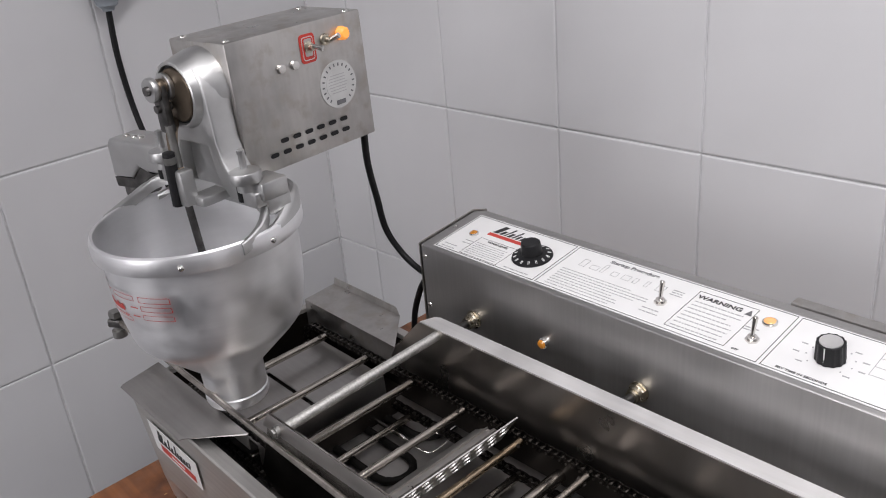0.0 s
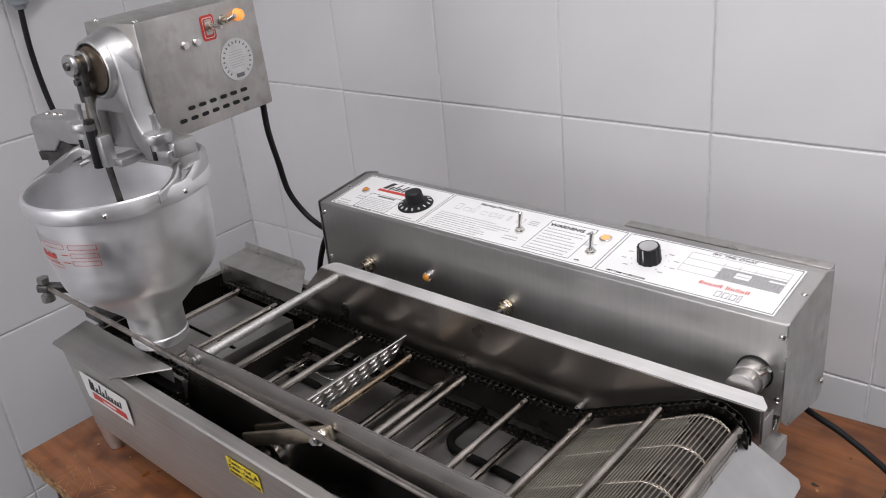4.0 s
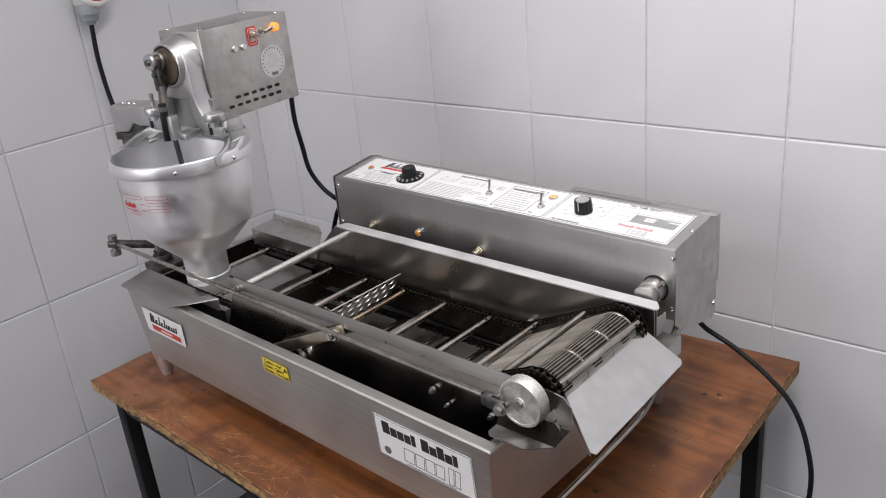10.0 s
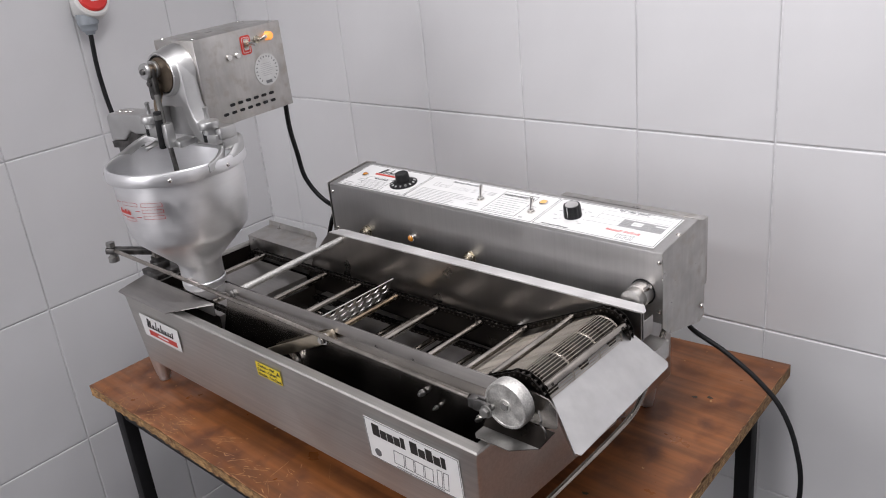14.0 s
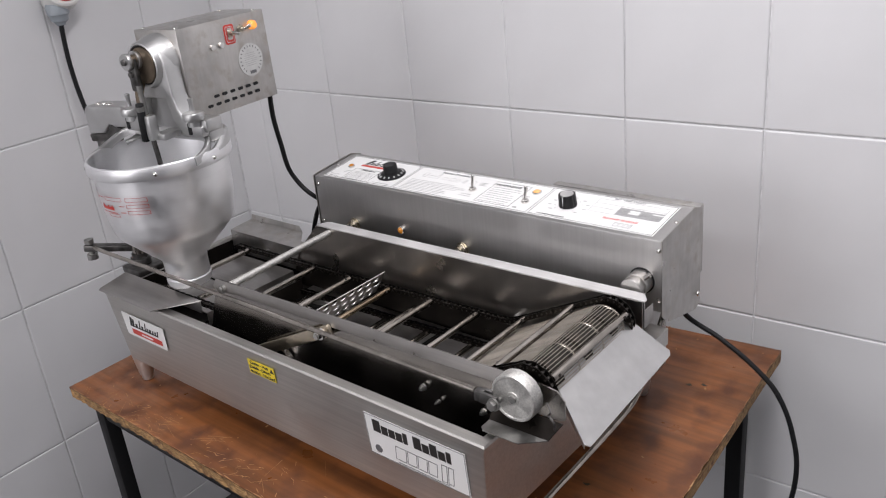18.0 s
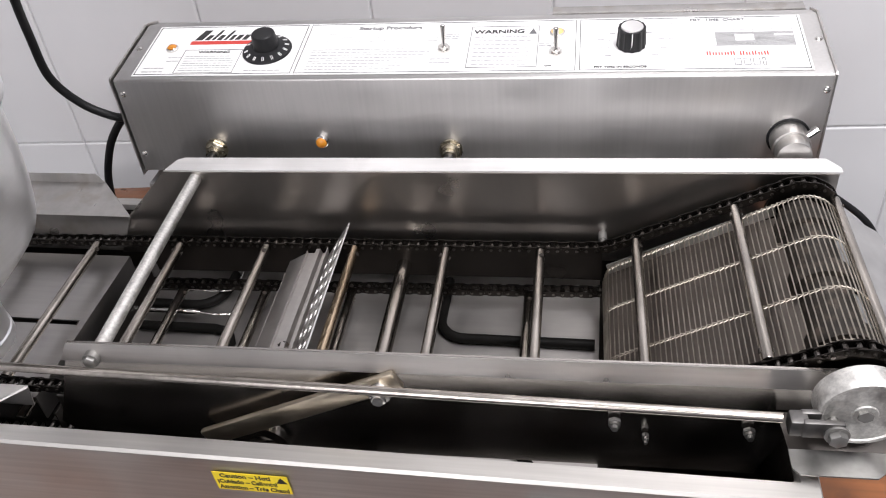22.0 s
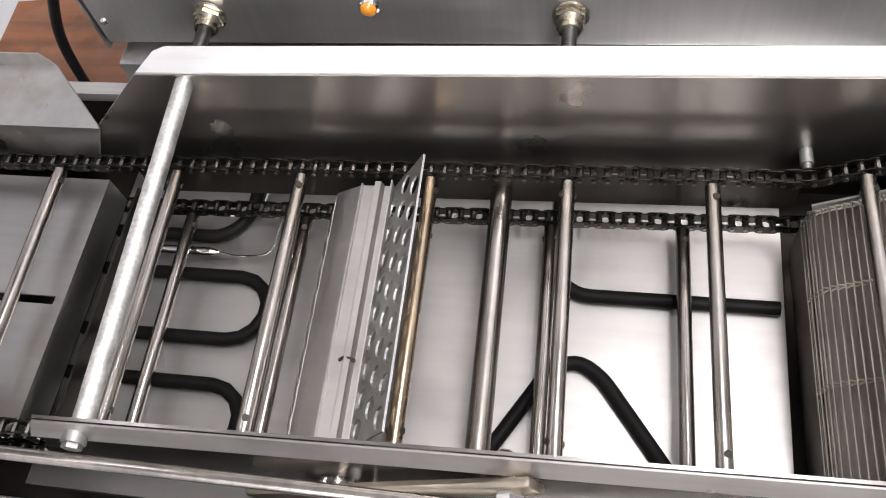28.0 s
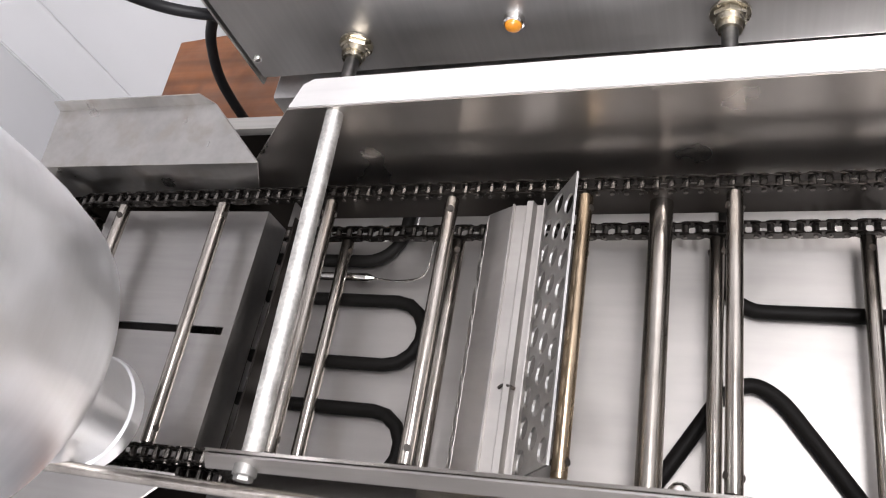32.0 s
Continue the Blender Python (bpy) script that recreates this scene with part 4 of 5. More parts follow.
    dn2 = dn @ Matrix.Translation((0.022, 0, 0)) @ Matrix.Rotation(radians(38), 4, "Y")
    p2 = perforated(0.048, 0.174, 0.0014, 3, 8, 0.0064)
    p2.transform(dn2)
    part("drilled_plate", p2, M["oily"], turner, "hanging plate drilled with round holes", False)
    part("wire_clip", pipe(smooth_path([(fx - 0.006, 0.105, fz - 0.0005), (fx - 0.003, 0.1065, fz + 0.001), (fx + 0.001, 0.105, fz + 0.004), (fx + 0.004, 0.1045, fz + 0.001)], 4), 0.0011, 6), M["soot"], turner)

    # heating elements on the tank floor
    z = 0.872
    r = 0.0049

    def bend(c, rad, a0, a1, n=7):
        return [Vector((c[0] + rad * math.cos(radians(a0 + (a1 - a0) * k / n)), c[1] + rad * math.sin(radians(a0 + (a1 - a0) * k / n)), z)) for k in range(n + 1)]
    V = Vector
    for path in ([V((0.205, 0.1905, z)), V((0.31, 0.1905, z))] + bend((0.3140, 0.1660), 0.0245, 90, -90) + [V((0.30, 0.1415, z)), V((0.205, 0.1415, z))],
                 [V((0.205, 0.1080, z)), V((0.31, 0.1080, z))] + bend((0.314, 0.0835), 0.0245, 90, -90) + [V((0.30, 0.0590, z)), V((0.205, 0.0590, z))],
                 [V((0.205, 0.2230, z)), V((0.278, 0.2230, z))] + bend((0.280, 0.251), 0.028, -90, 0) + [V((0.308, 0.272, z))],
                 [V((0.539, 0.275, z)), V((0.539, 0.219, z))] + bend((0.564, 0.2190), 0.025, 180, 270) + [V((0.60, 0.194, z)), V((0.686, 0.194, z))],
                 smooth_path([(0.482, 0.046, z), (0.507, 0.083, z), (0.527, 0.116, z), (0.540, 0.136, z), (0.5565, 0.1450, z), (0.573, 0.137, z), (0.589, 0.117, z), (0.614, 0.083, z), (0.640, 0.048, z)], 5)):
        part("heating_element", pipe(path, r, 12), M["element"], t, "black tubular heating element")
    for y, x1 in ((0.240, 0.272), (0.2065, 0.288)):
        part("thermostat_bulb", join(rod((0.225, y, 0.878), (x1, y, 0.878), 0.0033, 12), rod((x1, y, 0.878), (x1 + 0.006, y, 0.878), 0.0033, 12, r2=0.001),
                                     pipe(smooth_path([(x1 + 0.005, y, 0.878), (x1 + 0.025, y - 0.002, 0.878), (x1 + 0.045, y + 0.004, 0.878), (x1 + 0.05, y + 0.03, 0.884)], 5), 0.0008, 6)), M["chrome"], t, "thin metal thermostat bulb")
    part("level_pin", domed((0.523, 0.062, 0.930), (0, 0, 1), 0.0065, 0.007), M["chrome"], t)
    # the conveyor sits a little askew in the tank
    askew = "rear_panel rear_flange flange_lip end_bracket front_panel front_flange foot_plate front_rail rear_rail tie_tube tie_bolt panel_bolt idler_pin support_bar chain flight_rod wire_belt outfeed_tray drum drum_collar sprocket climb_rail drive_wheel clevis crank_bolt split_pin flipper_lever lever_bolt cam_roller turner_channel".split()
    for ob in t.children:
        if ob.name.split(".")[0] in askew:
            turned(ob, 1.3, (0.278, 0.2612, 0), (0, 0, 0.005))


build_fryer()

# ---- the control head ----


def build_head():
    t = thing("control_head", "stainless control box with white printed panel, dials and switches", "control box", (0.54, 0.39, 0.958))
    prof = [(0.326, 0.966), (0.326, 1.073), (0.424, 1.0850), (0.448, 1.0775), (0.448, 0.958)]
    bm = bmesh.new()
    ends = [[bm.verts.new((x, y, z)) for y, z in prof] for x in (0.2065, 0.8805)]
    for k in range(5):
        bm.faces.new((ends[0][k], ends[0][(k + 1) % 5], ends[1][(k + 1) % 5], ends[1][k]))
    bm.faces.new(ends[0])
    bm.faces.new(ends[1])
    edges = [e for e in bm.edges if abs(e.verts[0].co.x - e.verts[1].co.x) > 0.1]
    bmesh.ops.bevel(bm, geom=edges, offset=0.0022, segments=3, affect="EDGES", profile=0.5)
    part("casing", bm, M["panel_steel"], t, "brushed stainless casing")
    side = [(0.3245, 0.962), (0.3245, 1.0735), (0.3265, 1.0752), (0.424, 1.0870), (0.449, 1.0795), (0.449, 0.930), (0.436, 0.923), (0.345, 0.944)]
    part("end_cover", sheet([(0.8806, y, z) for y, z in side], 0.0018), M["case_steel"], t, "", False)
    part("end_cover", sheet([(0.2046, y, z) for y, z in side[:5] + [(0.449, 0.962)]], 0.0018), M["case_steel"], t, "", False)
    part("back_box", box((0.632, 0.4505, 0.972), (0.876, 0.466, 1.0780), 0.0008), M["case_steel"], t, "flat steel box behind the casing")
    for x, z in ((0.2125, 0.988), (0.2125, 1.058), (0.8745, 0.985), (0.8745, 1.058)):
        part("screw", domed((x, 0.3258, z), (0, -1, 0), 0.0034, 0.0022), M["chrome"], t)
    ang = math.atan2(0.0120, 0.098)
    top = Matrix.Translation((0, 0.326, 1.0732)) @ Matrix.Rotation(ang, 4, "X")
    for x in (0.213, 0.874):
        part("screw", domed(top @ Vector((x, 0.055, 0.0)), (0, -0.17, 1), 0.0034, 0.002), M["chrome"], t)
    part("screw", domed((0.8826, 0.438, 0.948), (1, 0, 0), 0.004, 0.003), M["chrome"], t)
    # printed panel in three fields
    pl = part("printed_panel", box((0.2235, 0.006, 0.0002), (0.8625, 0.094, 0.0009), 0, top), M["white"], t, "white printed panel with black rules", False)
    on = top @ Matrix.Translation((0, 0, 0.0009))

    def frame_bars(x0, y0, x1, y1, w):
        return [(x0, y0, x1, y0 + w), (x0, y1 - w, x1, y1), (x0, y0, x0 + w, y1), (x1 - w, y0, x1, y1)]
    rules = frame_bars(0.2255, 0.008, 0.3865, 0.092, 0.0006) + frame_bars(0.3900, 0.008, 0.6570, 0.092, 0.0006) + frame_bars(0.6605, 0.008, 0.8605, 0.092, 0.0006)
    rules += frame_bars(0.5555, 0.014, 0.6215, 0.083, 0.0005) + frame_bars(0.266, 0.010, 0.327, 0.050, 0.0004)
    for r in rules:
        part("rule", bars([r], on), M["ink"], pl, "", False)
    rnd = random.Random(9)
    small = []

    def lines(x0, x1, y0, y1, n, h, ragged=0.25):
        for k in range(n):
            y = y1 - (y1 - y0) * k / max(n - 1, 1)
            x = x0
            end = x1 - rnd.random() * ragged * (x1 - x0)
            while x < end:
                w = rnd.uniform(0.002, 0.007)
                small.append((x, y, min(x + w, end), y + h))
                x += w + 0.0011
    lines(0.270, 0.324, 0.014, 0.038, 7, 0.0008, 0.1)
    lines(0.400, 0.522, 0.013, 0.046, 8, 0.0010, 0.35)
    lines(0.560, 0.618, 0.018, 0.064, 8, 0.0012, 0.3)
    lines(0.338, 0.376, 0.0125, 0.0125, 1, 0.0014, 0)
    lines(0.520, 0.545, 0.022, 0.028, 2, 0.0014, 0.2)
    lines(0.531, 0.546, 0.062, 0.070, 3, 0.0012, 0.2)
    lines(0.622, 0.637, 0.048, 0.052, 2, 0.0012, 0.2)
    lines(0.252, 0.268, 0.030, 0.036, 2, 0.0012, 0.2)
    lines(0.232, 0.258, 0.012, 0.018, 2, 0.0012, 0.2)
    for k in range(9):
        a = radians(225 - 270 * k / 8)
        small.append((0.7075 + 0.030 * math.cos(a) - 0.003, 0.047 + 0.024 * math.sin(a), 0.7075 + 0.030 * math.cos(a) + 0.003, 0.047 + 0.024 * math.sin(a) + 0.0014))
        small.append((0.7075 + 0.021 * math.cos(a) - 0.0006, 0.047 + 0.019 * math.sin(a), 0.7075 + 0.021 * math.cos(a) + 0.0006, 0.047 + 0.019 * math.sin(a) + 0.0015))
    tagged(part("small_print", bars(small, on), M["palegrey"], pl, "grey lines of unreadable small print", False), kind="stuff")
    art = []
    for k in range(8):
        x = 0.412 + k * 0.0145
        art += frame_bars(x, 0.060, x + rnd.uniform(0.004, 0.011), 0.060 + rnd.uniform(0.006, 0.018), 0.0003)
    chart = frame_bars(0.742, 0.044, 0.853, 0.083, 0.0004) + [(0.742, 0.057, 0.853, 0.0574), (0.742, 0.070, 0.853, 0.0704)] + [(0.784 + 0.017 * k, 0.044, 0.7844 + 0.017 * k, 0.076) for k in range(4)]
    tagged(part("line_drawing", bars(art + chart, on), M["palegrey"], pl, "", False), kind="stuff")
    shade = []
    for r in ((0.7845, 0.045, 0.853, 0.0515), (0.7845, 0.0525, 0.801, 0.062), (0.8185, 0.0525, 0.836, 0.062), (0.7845, 0.063, 0.853, 0.0665), (0.836, 0.0525, 0.853, 0.0585)):
        y = r[1]
        while y < r[3]:
            shade.append((r[0], y, r[2], y + 0.0013))
            y += 0.0019
    part("chart_shading", bars(shade, on @ Matrix.Translation((0, 0, 0.0001))), M["palegrey"], pl, "", False)
    for words, size, x, y, mat, sq in (("WARNING", 0.0088, 0.5830, 0.0735, "ink", 1.15), ("WARNING", 0.0055, 0.298, 0.0455, "ink", 1.25), ("Startup Procedure", 0.0075, 0.473, 0.0835, "greyink", 1.15),
                                       ("FRY  TIME  CHART", 0.0055, 0.788, 0.0875, "greyink", 1.1), ("FRY TIME IN SECONDS", 0.0042, 0.697, 0.0125, "ink", 1.1), ("OFF", 0.0035, 0.632, 0.0155, "ink", 1.1)):
        text_mesh(words, size, on @ Matrix.Translation((x, y, 0.0002)), M[mat], "panel_lettering", pl, squeeze=sq)
    part("warning_triangle", sheet([on @ Vector(p) for p in ((0.612, 0.069, 0.0002), (0.6195, 0.069, 0.0002), (0.61575, 0.0785, 0.0002))], 0.0002), M["greyink"], pl)
    script, x = [], 0.273
    sh = Matrix.Identity(4)
    sh[0][1] = 0.35
    for h, w in ((0.018, 0.008), (0.009, 0.005), (0.018, 0.003), (0.009, 0.005), (0.017, 0.003), (0.009, 0.004), (0.009, 0.005), (0.009, 0.005)):
        script.append(box((x - 0.027, 0.0675, 0), (x - 0.027 + w, 0.0675 + h, 0.0002), 0, on @ sh))
        x += w + 0.0025
    part("script_mark", join(*script), M["ink"], pl)
    part("red_bar", bars([(0.267, 0.0595, 0.334, 0.0655)], on), M["red"], pl)
    part("red_mark", bars([(0.774 + 0.0052 * k + 0.003 * (k > 4) + d, 0.0290, 0.7752 + 0.0052 * k + 0.003 * (k > 4) + d, 0.0290 + (0.0062 if k in (0, 4, 5, 7, 9) else 0.0046)) for k in range(10) for d in (0, 0.0024)], on), M["red"], pl)
    part("outline_mark", bars(frame_bars(0.797, 0.014, 0.803, 0.024, 0.0005) + frame_bars(0.805, 0.014, 0.811, 0.024, 0.0005) + frame_bars(0.813, 0.014, 0.819, 0.024, 0.0005) + frame_bars(0.821, 0.013, 0.824, 0.025, 0.0005), on), M["greyink"], pl)

    def pilot(x, y, r, mat, name):
        base = part(name, lathe([(0, 0), (r, 0), (r, 0.0018), (r * 0.82, 0.0026), (0, 0.0026)], on @ Matrix.Translation((x, y, 0)), 20), M["chrome"], t, "round amber pilot lamp")
        part("lens", lathe([(0, 0.0048), (r * 0.45, 0.0044), (r * 0.78, 0.0028)], on @ Matrix.Translation((x, y, 0)), 20), M[mat], base, "amber lens")
    pilot(0.2510, 0.052, 0.0062, "amber", "pilot_lamp")
    pilot(0.6390, 0.069, 0.0075, "cream_lit", "pilot_lamp")
    for x, y in ((0.5320, 0.0440), (0.6385, 0.0360)):
        m = on @ Matrix.Translation((x, y, 0))
        sw = part("toggle_switch", join(rod(m @ Vector((0, 0, 0)), m @ Vector((0, 0, 0.0022)), 0.0068, 6), rod(m @ Vector((0, 0, 0.002)), m @ Vector((0, 0, 0.005)), 0.0045, 14)), M["chrome"], t, "chrome toggle switch")
        part("lever", join(rod(m @ Vector((0, 0, 0.004)), m @ Vector((0, 0.006, 0.0225)), 0.0018, 12, r2=0.0028), domed(m @ Vector((0, 0.006, 0.0225)), (0, 0.3, 0.95), 0.0028, 0.0016)), M["chrome"], sw)
    # dials
    m = on @ Matrix.Translation((0.3535, 0.047, 0))
    k1 = part("dial", lathe([(0, 0), (0.0245, 0), (0.0250, 0.001), (0.0245, 0.0022), (0.0165, 0.0052), (0.0135, 0.0058), (0, 0.0058)], m, 40), M["black"], t, "black temperature dial with pale numerals")
    knob = lathe([(0.0128, 0.0056), (0.0122, 0.015), (0.0116, 0.0195), (0.0105, 0.0205), (0, 0.0205)], m, 24)
    part("knob", knob, M["black"], k1)
    ticks = []
    for k in range(14):
        a = radians(200 + 25 * k)
        mm = m @ Matrix.Rotation(a, 4, "Z") @ Matrix.Translation((0.0205, 0, 0.0037)) @ Matrix.Rotation(radians(20), 4, "Y")
        ticks.append(box((-0.0022, -0.0011, 0), (0.0022, -0.0005, 0.0004), 0, mm))
        ticks.append(box((-0.0022, 0.0004, 0), (0.0022, 0.0010, 0.0004), 0, mm))
    part("dial_marking", join(*ticks), M["white"], k1)
    m = on @ Matrix.Translation((0.7075, 0.047, 0))
    flutes = bmesh.new()
    lo, hi = [], []
    for k in range(48):
        rr = 0.0136 if k % 4 < 2 else 0.0129
        a = 2 * math.pi * k / 48
        lo.append(flutes.verts.new(m @ Vector((rr * math.cos(a), rr * math.sin(a), 0.0005))))
        hi.append(flutes.verts.new(m @ Vector((0.93 * rr * math.cos(a), 0.93 * rr * math.sin(a), 0.0195))))
    for k in range(48):
        flutes.faces.new((lo[k], lo[(k + 1) % 48], hi[(k + 1) % 48], hi[k]))
    flutes.faces.new(lo)
    flutes.faces.new(hi)
    k2 = part("timer_knob", flutes, M["black"], t, "black fluted knob with a metal cap", False)
    part("knob_cap", lathe([(0, 0.0203), (0.0098, 0.0203), (0.0101, 0.0195)], m, 28), M["satin"], k2)
    part("knob_pointer", box((-0.0005, -0.0132, 0.003), (0.0005, -0.0124, 0.0195), 0, m), M["white"], k2)
    # front fittings
    for x in (0.295, 0.538):
        f = part("brass_fitting", join(rod((x, 0.3255, 0.995), (x, 0.3235, 0.995), 0.0118, 24), hexhead((x, 0.3235, 0.995), (0, -1, 0), 0.0105, 0.004), rod((x, 0.3195, 0.995), (x, 0.3150, 0.995), 0.0085, 20), rod((x, 0.315, 0.995), (x, 0.311, 0.995), 0.0070, 20)), M["brass"], t, "worn brass bushing nut")
        part("latch_pin", rod((x, 0.311, 0.995), (x, 0.2868, 0.995), 0.0048, 14), M["dull_bar"], f)
    f = part("pilot_lamp", lathe([(0, 0), (0.0068, 0), (0.0068, 0.0045), (0.0058, 0.0055), (0, 0.0055)], Matrix.Translation((0.409, 0.326, 1.005)) @ Matrix.Rotation(radians(90), 4, "X"), 20), M["chrome"], t, "amber pilot lamp on the front")
    part("lens", domed((0.409, 0.3205, 1.005), (0, -1, 0), 0.0056, 0.0035), M["amber"], f)
    part("drive_boss", join(rod((0.850, 0.326, 1.010), (0.850, 0.307, 1.010), 0.0168, 32, 0.001), rod((0.850, 0.307, 1.010), (0.850, 0.292, 1.010), 0.0150, 32, 0.001)), M["case_steel"], t, "turned steel drive coupling")
    part("boss_washer", lathe([(0.0168, 0), (0.0190, 0), (0.0190, 0.0012), (0.0168, 0.0012)], Matrix.Translation((0.850, 0.3262, 1.010)) @ Matrix.Rotation(radians(90), 4, "X"), 30, True), M["black"], t)
    part("set_screw", rod((0.862, 0.310, 1.0215), (0.870, 0.310, 1.029), 0.0035, 8), M["chrome"], t)
    turned(t, 0.75, (0.2235, 0.326, 0), (0.0035, 0.001, 0.0))


build_head()

# ---- the depositor ----


def build_depositor():
    D = Matrix.Translation((0.1764, 0.0592, 0.975)) @ Matrix.Rotation(radians(0.8), 4, Vector((0.84, -0.54, 0))) @ Matrix.Translation((0, 0, -0.975)) @ Matrix.Rotation(radians(6.0), 4, "Z")  # it leans a little
    A = Matrix.Translation((0.1806, 0.0632, 0)) @ Matrix.Rotation(radians(12.5), 4, "Z")  # the swing arm
    t = thing("batter_depositor", "aluminium batter hopper with stainless motor case on steel post", "batter depositor", (-0.012, 0.079, 0.945))
    # bowl with a raised back rim
    outer = [(0.0, 0.970), (0.0335, 0.970), (0.0350, 0.972), (0.0364, 0.976), (0.0364, 0.983), (0.0352, 0.9845), (0.0356, 1.010), (0.0364, 1.016), (0.0392, 1.0205), (0.0500, 1.0315), (0.0640, 1.0455), (0.0780, 1.0595), (0.0870, 1.0690), (0.0908, 1.0740), (0.0930, 1.0790), (0.0950, 1.0870), (0.0985, 1.1060), (0.1005, 1.126), (0.1016, 1.150), (0.1022, 1.1780),
             (0.1092, 1.1788), (0.1102, 1.181), (0.1102, 1.193), (0.1090, 1.1972), (0.1070, 1.1988), (0.1048, 1.1980), (0.1036, 1.195), (0.1028, 1.188), (0.099, 1.15), (0.094, 1.11), (0.078, 1.068), (0.034, 1.022), (0.0, 1.020)]

    def placed(bm):
        bm.transform(D)
        return bm
    hopper = part("hopper", placed(lathe(outer, Matrix.Identity(4), 72)), M["spun"], t, "spun aluminium hopper with rolled rim")
    for a in (-128, -42, 8):
        p = D @ Vector((0.1098 * math.cos(radians(a)), 0.1098 * math.sin(radians(a)), 1.187))
        part("rim_screw", domed(p, D.to_3x3() @ Vector((math.cos(radians(a)), math.sin(radians(a)), 0)), 0.0035, 0.003), M["chrome"], hopper)
    # the rim rises at the back into a flat cast bridge in front of the plunger
    arch = smooth_path([(-0.0985, -0.050, 1.1930), (-0.1040, -0.022, 1.2000), (-0.1040, 0.000, 1.2080), (-0.0990, 0.016, 1.2150), (-0.0830, 0.026, 1.2190), (-0.045, 0.031, 1.2200), (0.0, 0.033, 1.2205), (0.045, 0.033, 1.2200), (0.0690, 0.031, 1.2180), (0.0850, 0.025, 1.2125), (0.0960, 0.012, 1.2045), (0.1020, -0.004, 1.1985), (0.1040, -0.020, 1.1945)], 5)

    def outside(p):
        return (Vector((p[0] * 0.9, 0.045 + abs(p[1]) * 0.3, 0)) if p[1] > 0.005 else Vector((p[0], p[1] * 0.4, 0))).normalized()
    part("raised_rim", placed(sweep(arch, [(-0.0022, -0.010), (-0.0022, -0.001), (-0.0010, 0.0016), (0.0012, 0.0028), (0.0046, 0.0028), (0.0062, 0.0016), (0.0068, -0.002), (0.0068, -0.009), (0.0010, -0.010)], outside)), M["cast"], hopper, "raised back rim cast as a bridge")
    # behind it a hollow shelf and a round shoulder wall
    seat = [(0.1000 * math.cos(radians(a)), 0.1000 * math.sin(radians(a))) for a in range(20, 161, 7)]
    part("clamp_shelf", placed(sheet([Vector((x, y, 1.2040)) for x, y in seat], 0.004)), M["cast"], hopper, "flat shelf behind the raised rim")

    def wall_top(a):
        rise = min(1.0, max(0.0, (a - 6) / 34)) * min(1.0, max(0.0, (174 - a) / 34))
        return 1.197 + 0.019 * rise * rise * (3 - 2 * rise) - 0.008 * math.sin(radians(max(0, min(180, (a - 50) * 180 / 80))))
    wall = bmesh.new()
    cols = []
    for a in range(8, 173, 4):
        c, q, z = math.cos(radians(a)), math.sin(radians(a)), wall_top(a)
        cols.append([wall.verts.new(Vector((r * c, r * q, h))) for r, h in ((0.1095, 1.180), (0.1100, z - 0.007), (0.1085, z - 0.0025), (0.1055, z), (0.1020, z - 0.001), (0.0985, z - 0.006), (0.0975, 1.196))])
    for p, q in zip(cols, cols[1:]):
        for k in range(6):
            wall.faces.new((p[k], p[k + 1], q[k + 1], q[k]))
    part("back_shoulder", placed(wall), M["cast"], hopper, "round raised shoulder behind the bridge")
    # red printed plate lines on the bowl, following its curve
    def bowl_r(z):
        return 0.0984 + 0.0021 * (z - 1.103) / 0.023 if z < 1.126 else 0.1005 + 0.0011 * (z - 1.126) / 0.024

    def curved(a0, a1, z0, z1):
        bm = bmesh.new()
        n = max(2, int((a1 - a0) / 3))
        cols = []
        for k in range(n + 1):
            a = radians(a0 + (a1 - a0) * k / n)
            cols.append([bm.verts.new(D @ Vector(((bowl_r(z) + 0.0009) * math.cos(a), (bowl_r(z) + 0.0009) * math.sin(a), z))) for z in (z0, z1)])
        for p, q in zip(cols, cols[1:]):
            bm.faces.new((p[0], q[0], q[1], p[1]))
        return bm
    rows = []
    plate = curved(-134, -48, 1.1190, 1.1560)
    plate.transform(Matrix.Translation(D.translation) @ Matrix.Diagonal((0.996, 0.996, 1, 1)) @ Matrix.Translation(-D.translation))
    part("name_plate", plate, M["spun"], hopper, "thin aluminium plate with red print", False)
    for a0, a1, z0, z1 in ((-131, -112, 1.1465, 1.1525), (-131, -117, 1.1350, 1.1410), (-98, -78, 1.1470, 1.1525), (-74, -54, 1.1465, 1.1525), (-74, -54, 1.1365, 1.1420), (-74, -54, 1.1265, 1.1320), (-98, -84, 1.1215, 1.1260)):
        rows += [curved(a0, a1, z, z + 0.0005) for z in (z0, z1)] + [curved(a, a + 0.35, z0, z1) for a in (a0, a1)]
    for a0, a1, z in ((-109, -101, 1.1500), (-131, -120, 1.1290), (-131, -117, 1.1240), (-82, -76, 1.1390), (-82, -76, 1.1290), (-108, -86, 1.1275)):
        rows.append(curved(a0, a1, z, z + 0.0010))
    part("red_print", join(*rows), M["red"], hopper, "thin red printed form lines", False)
    part("red_mark", join(curved(-107, -89, 1.1320, 1.1370), curved(-106, -103, 1.137, 1.1405), curved(-97, -95, 1.137, 1.1400), curved(-92, -90, 1.137, 1.1395)), M["red"], hopper, "", False)
    # yoke casting
    out = [(-0.090, 1.216), (-0.090, 1.232), (-0.062, 1.236), (-0.049, 1.246), (-0.043, 1.268), (-0.041, 1.306)]
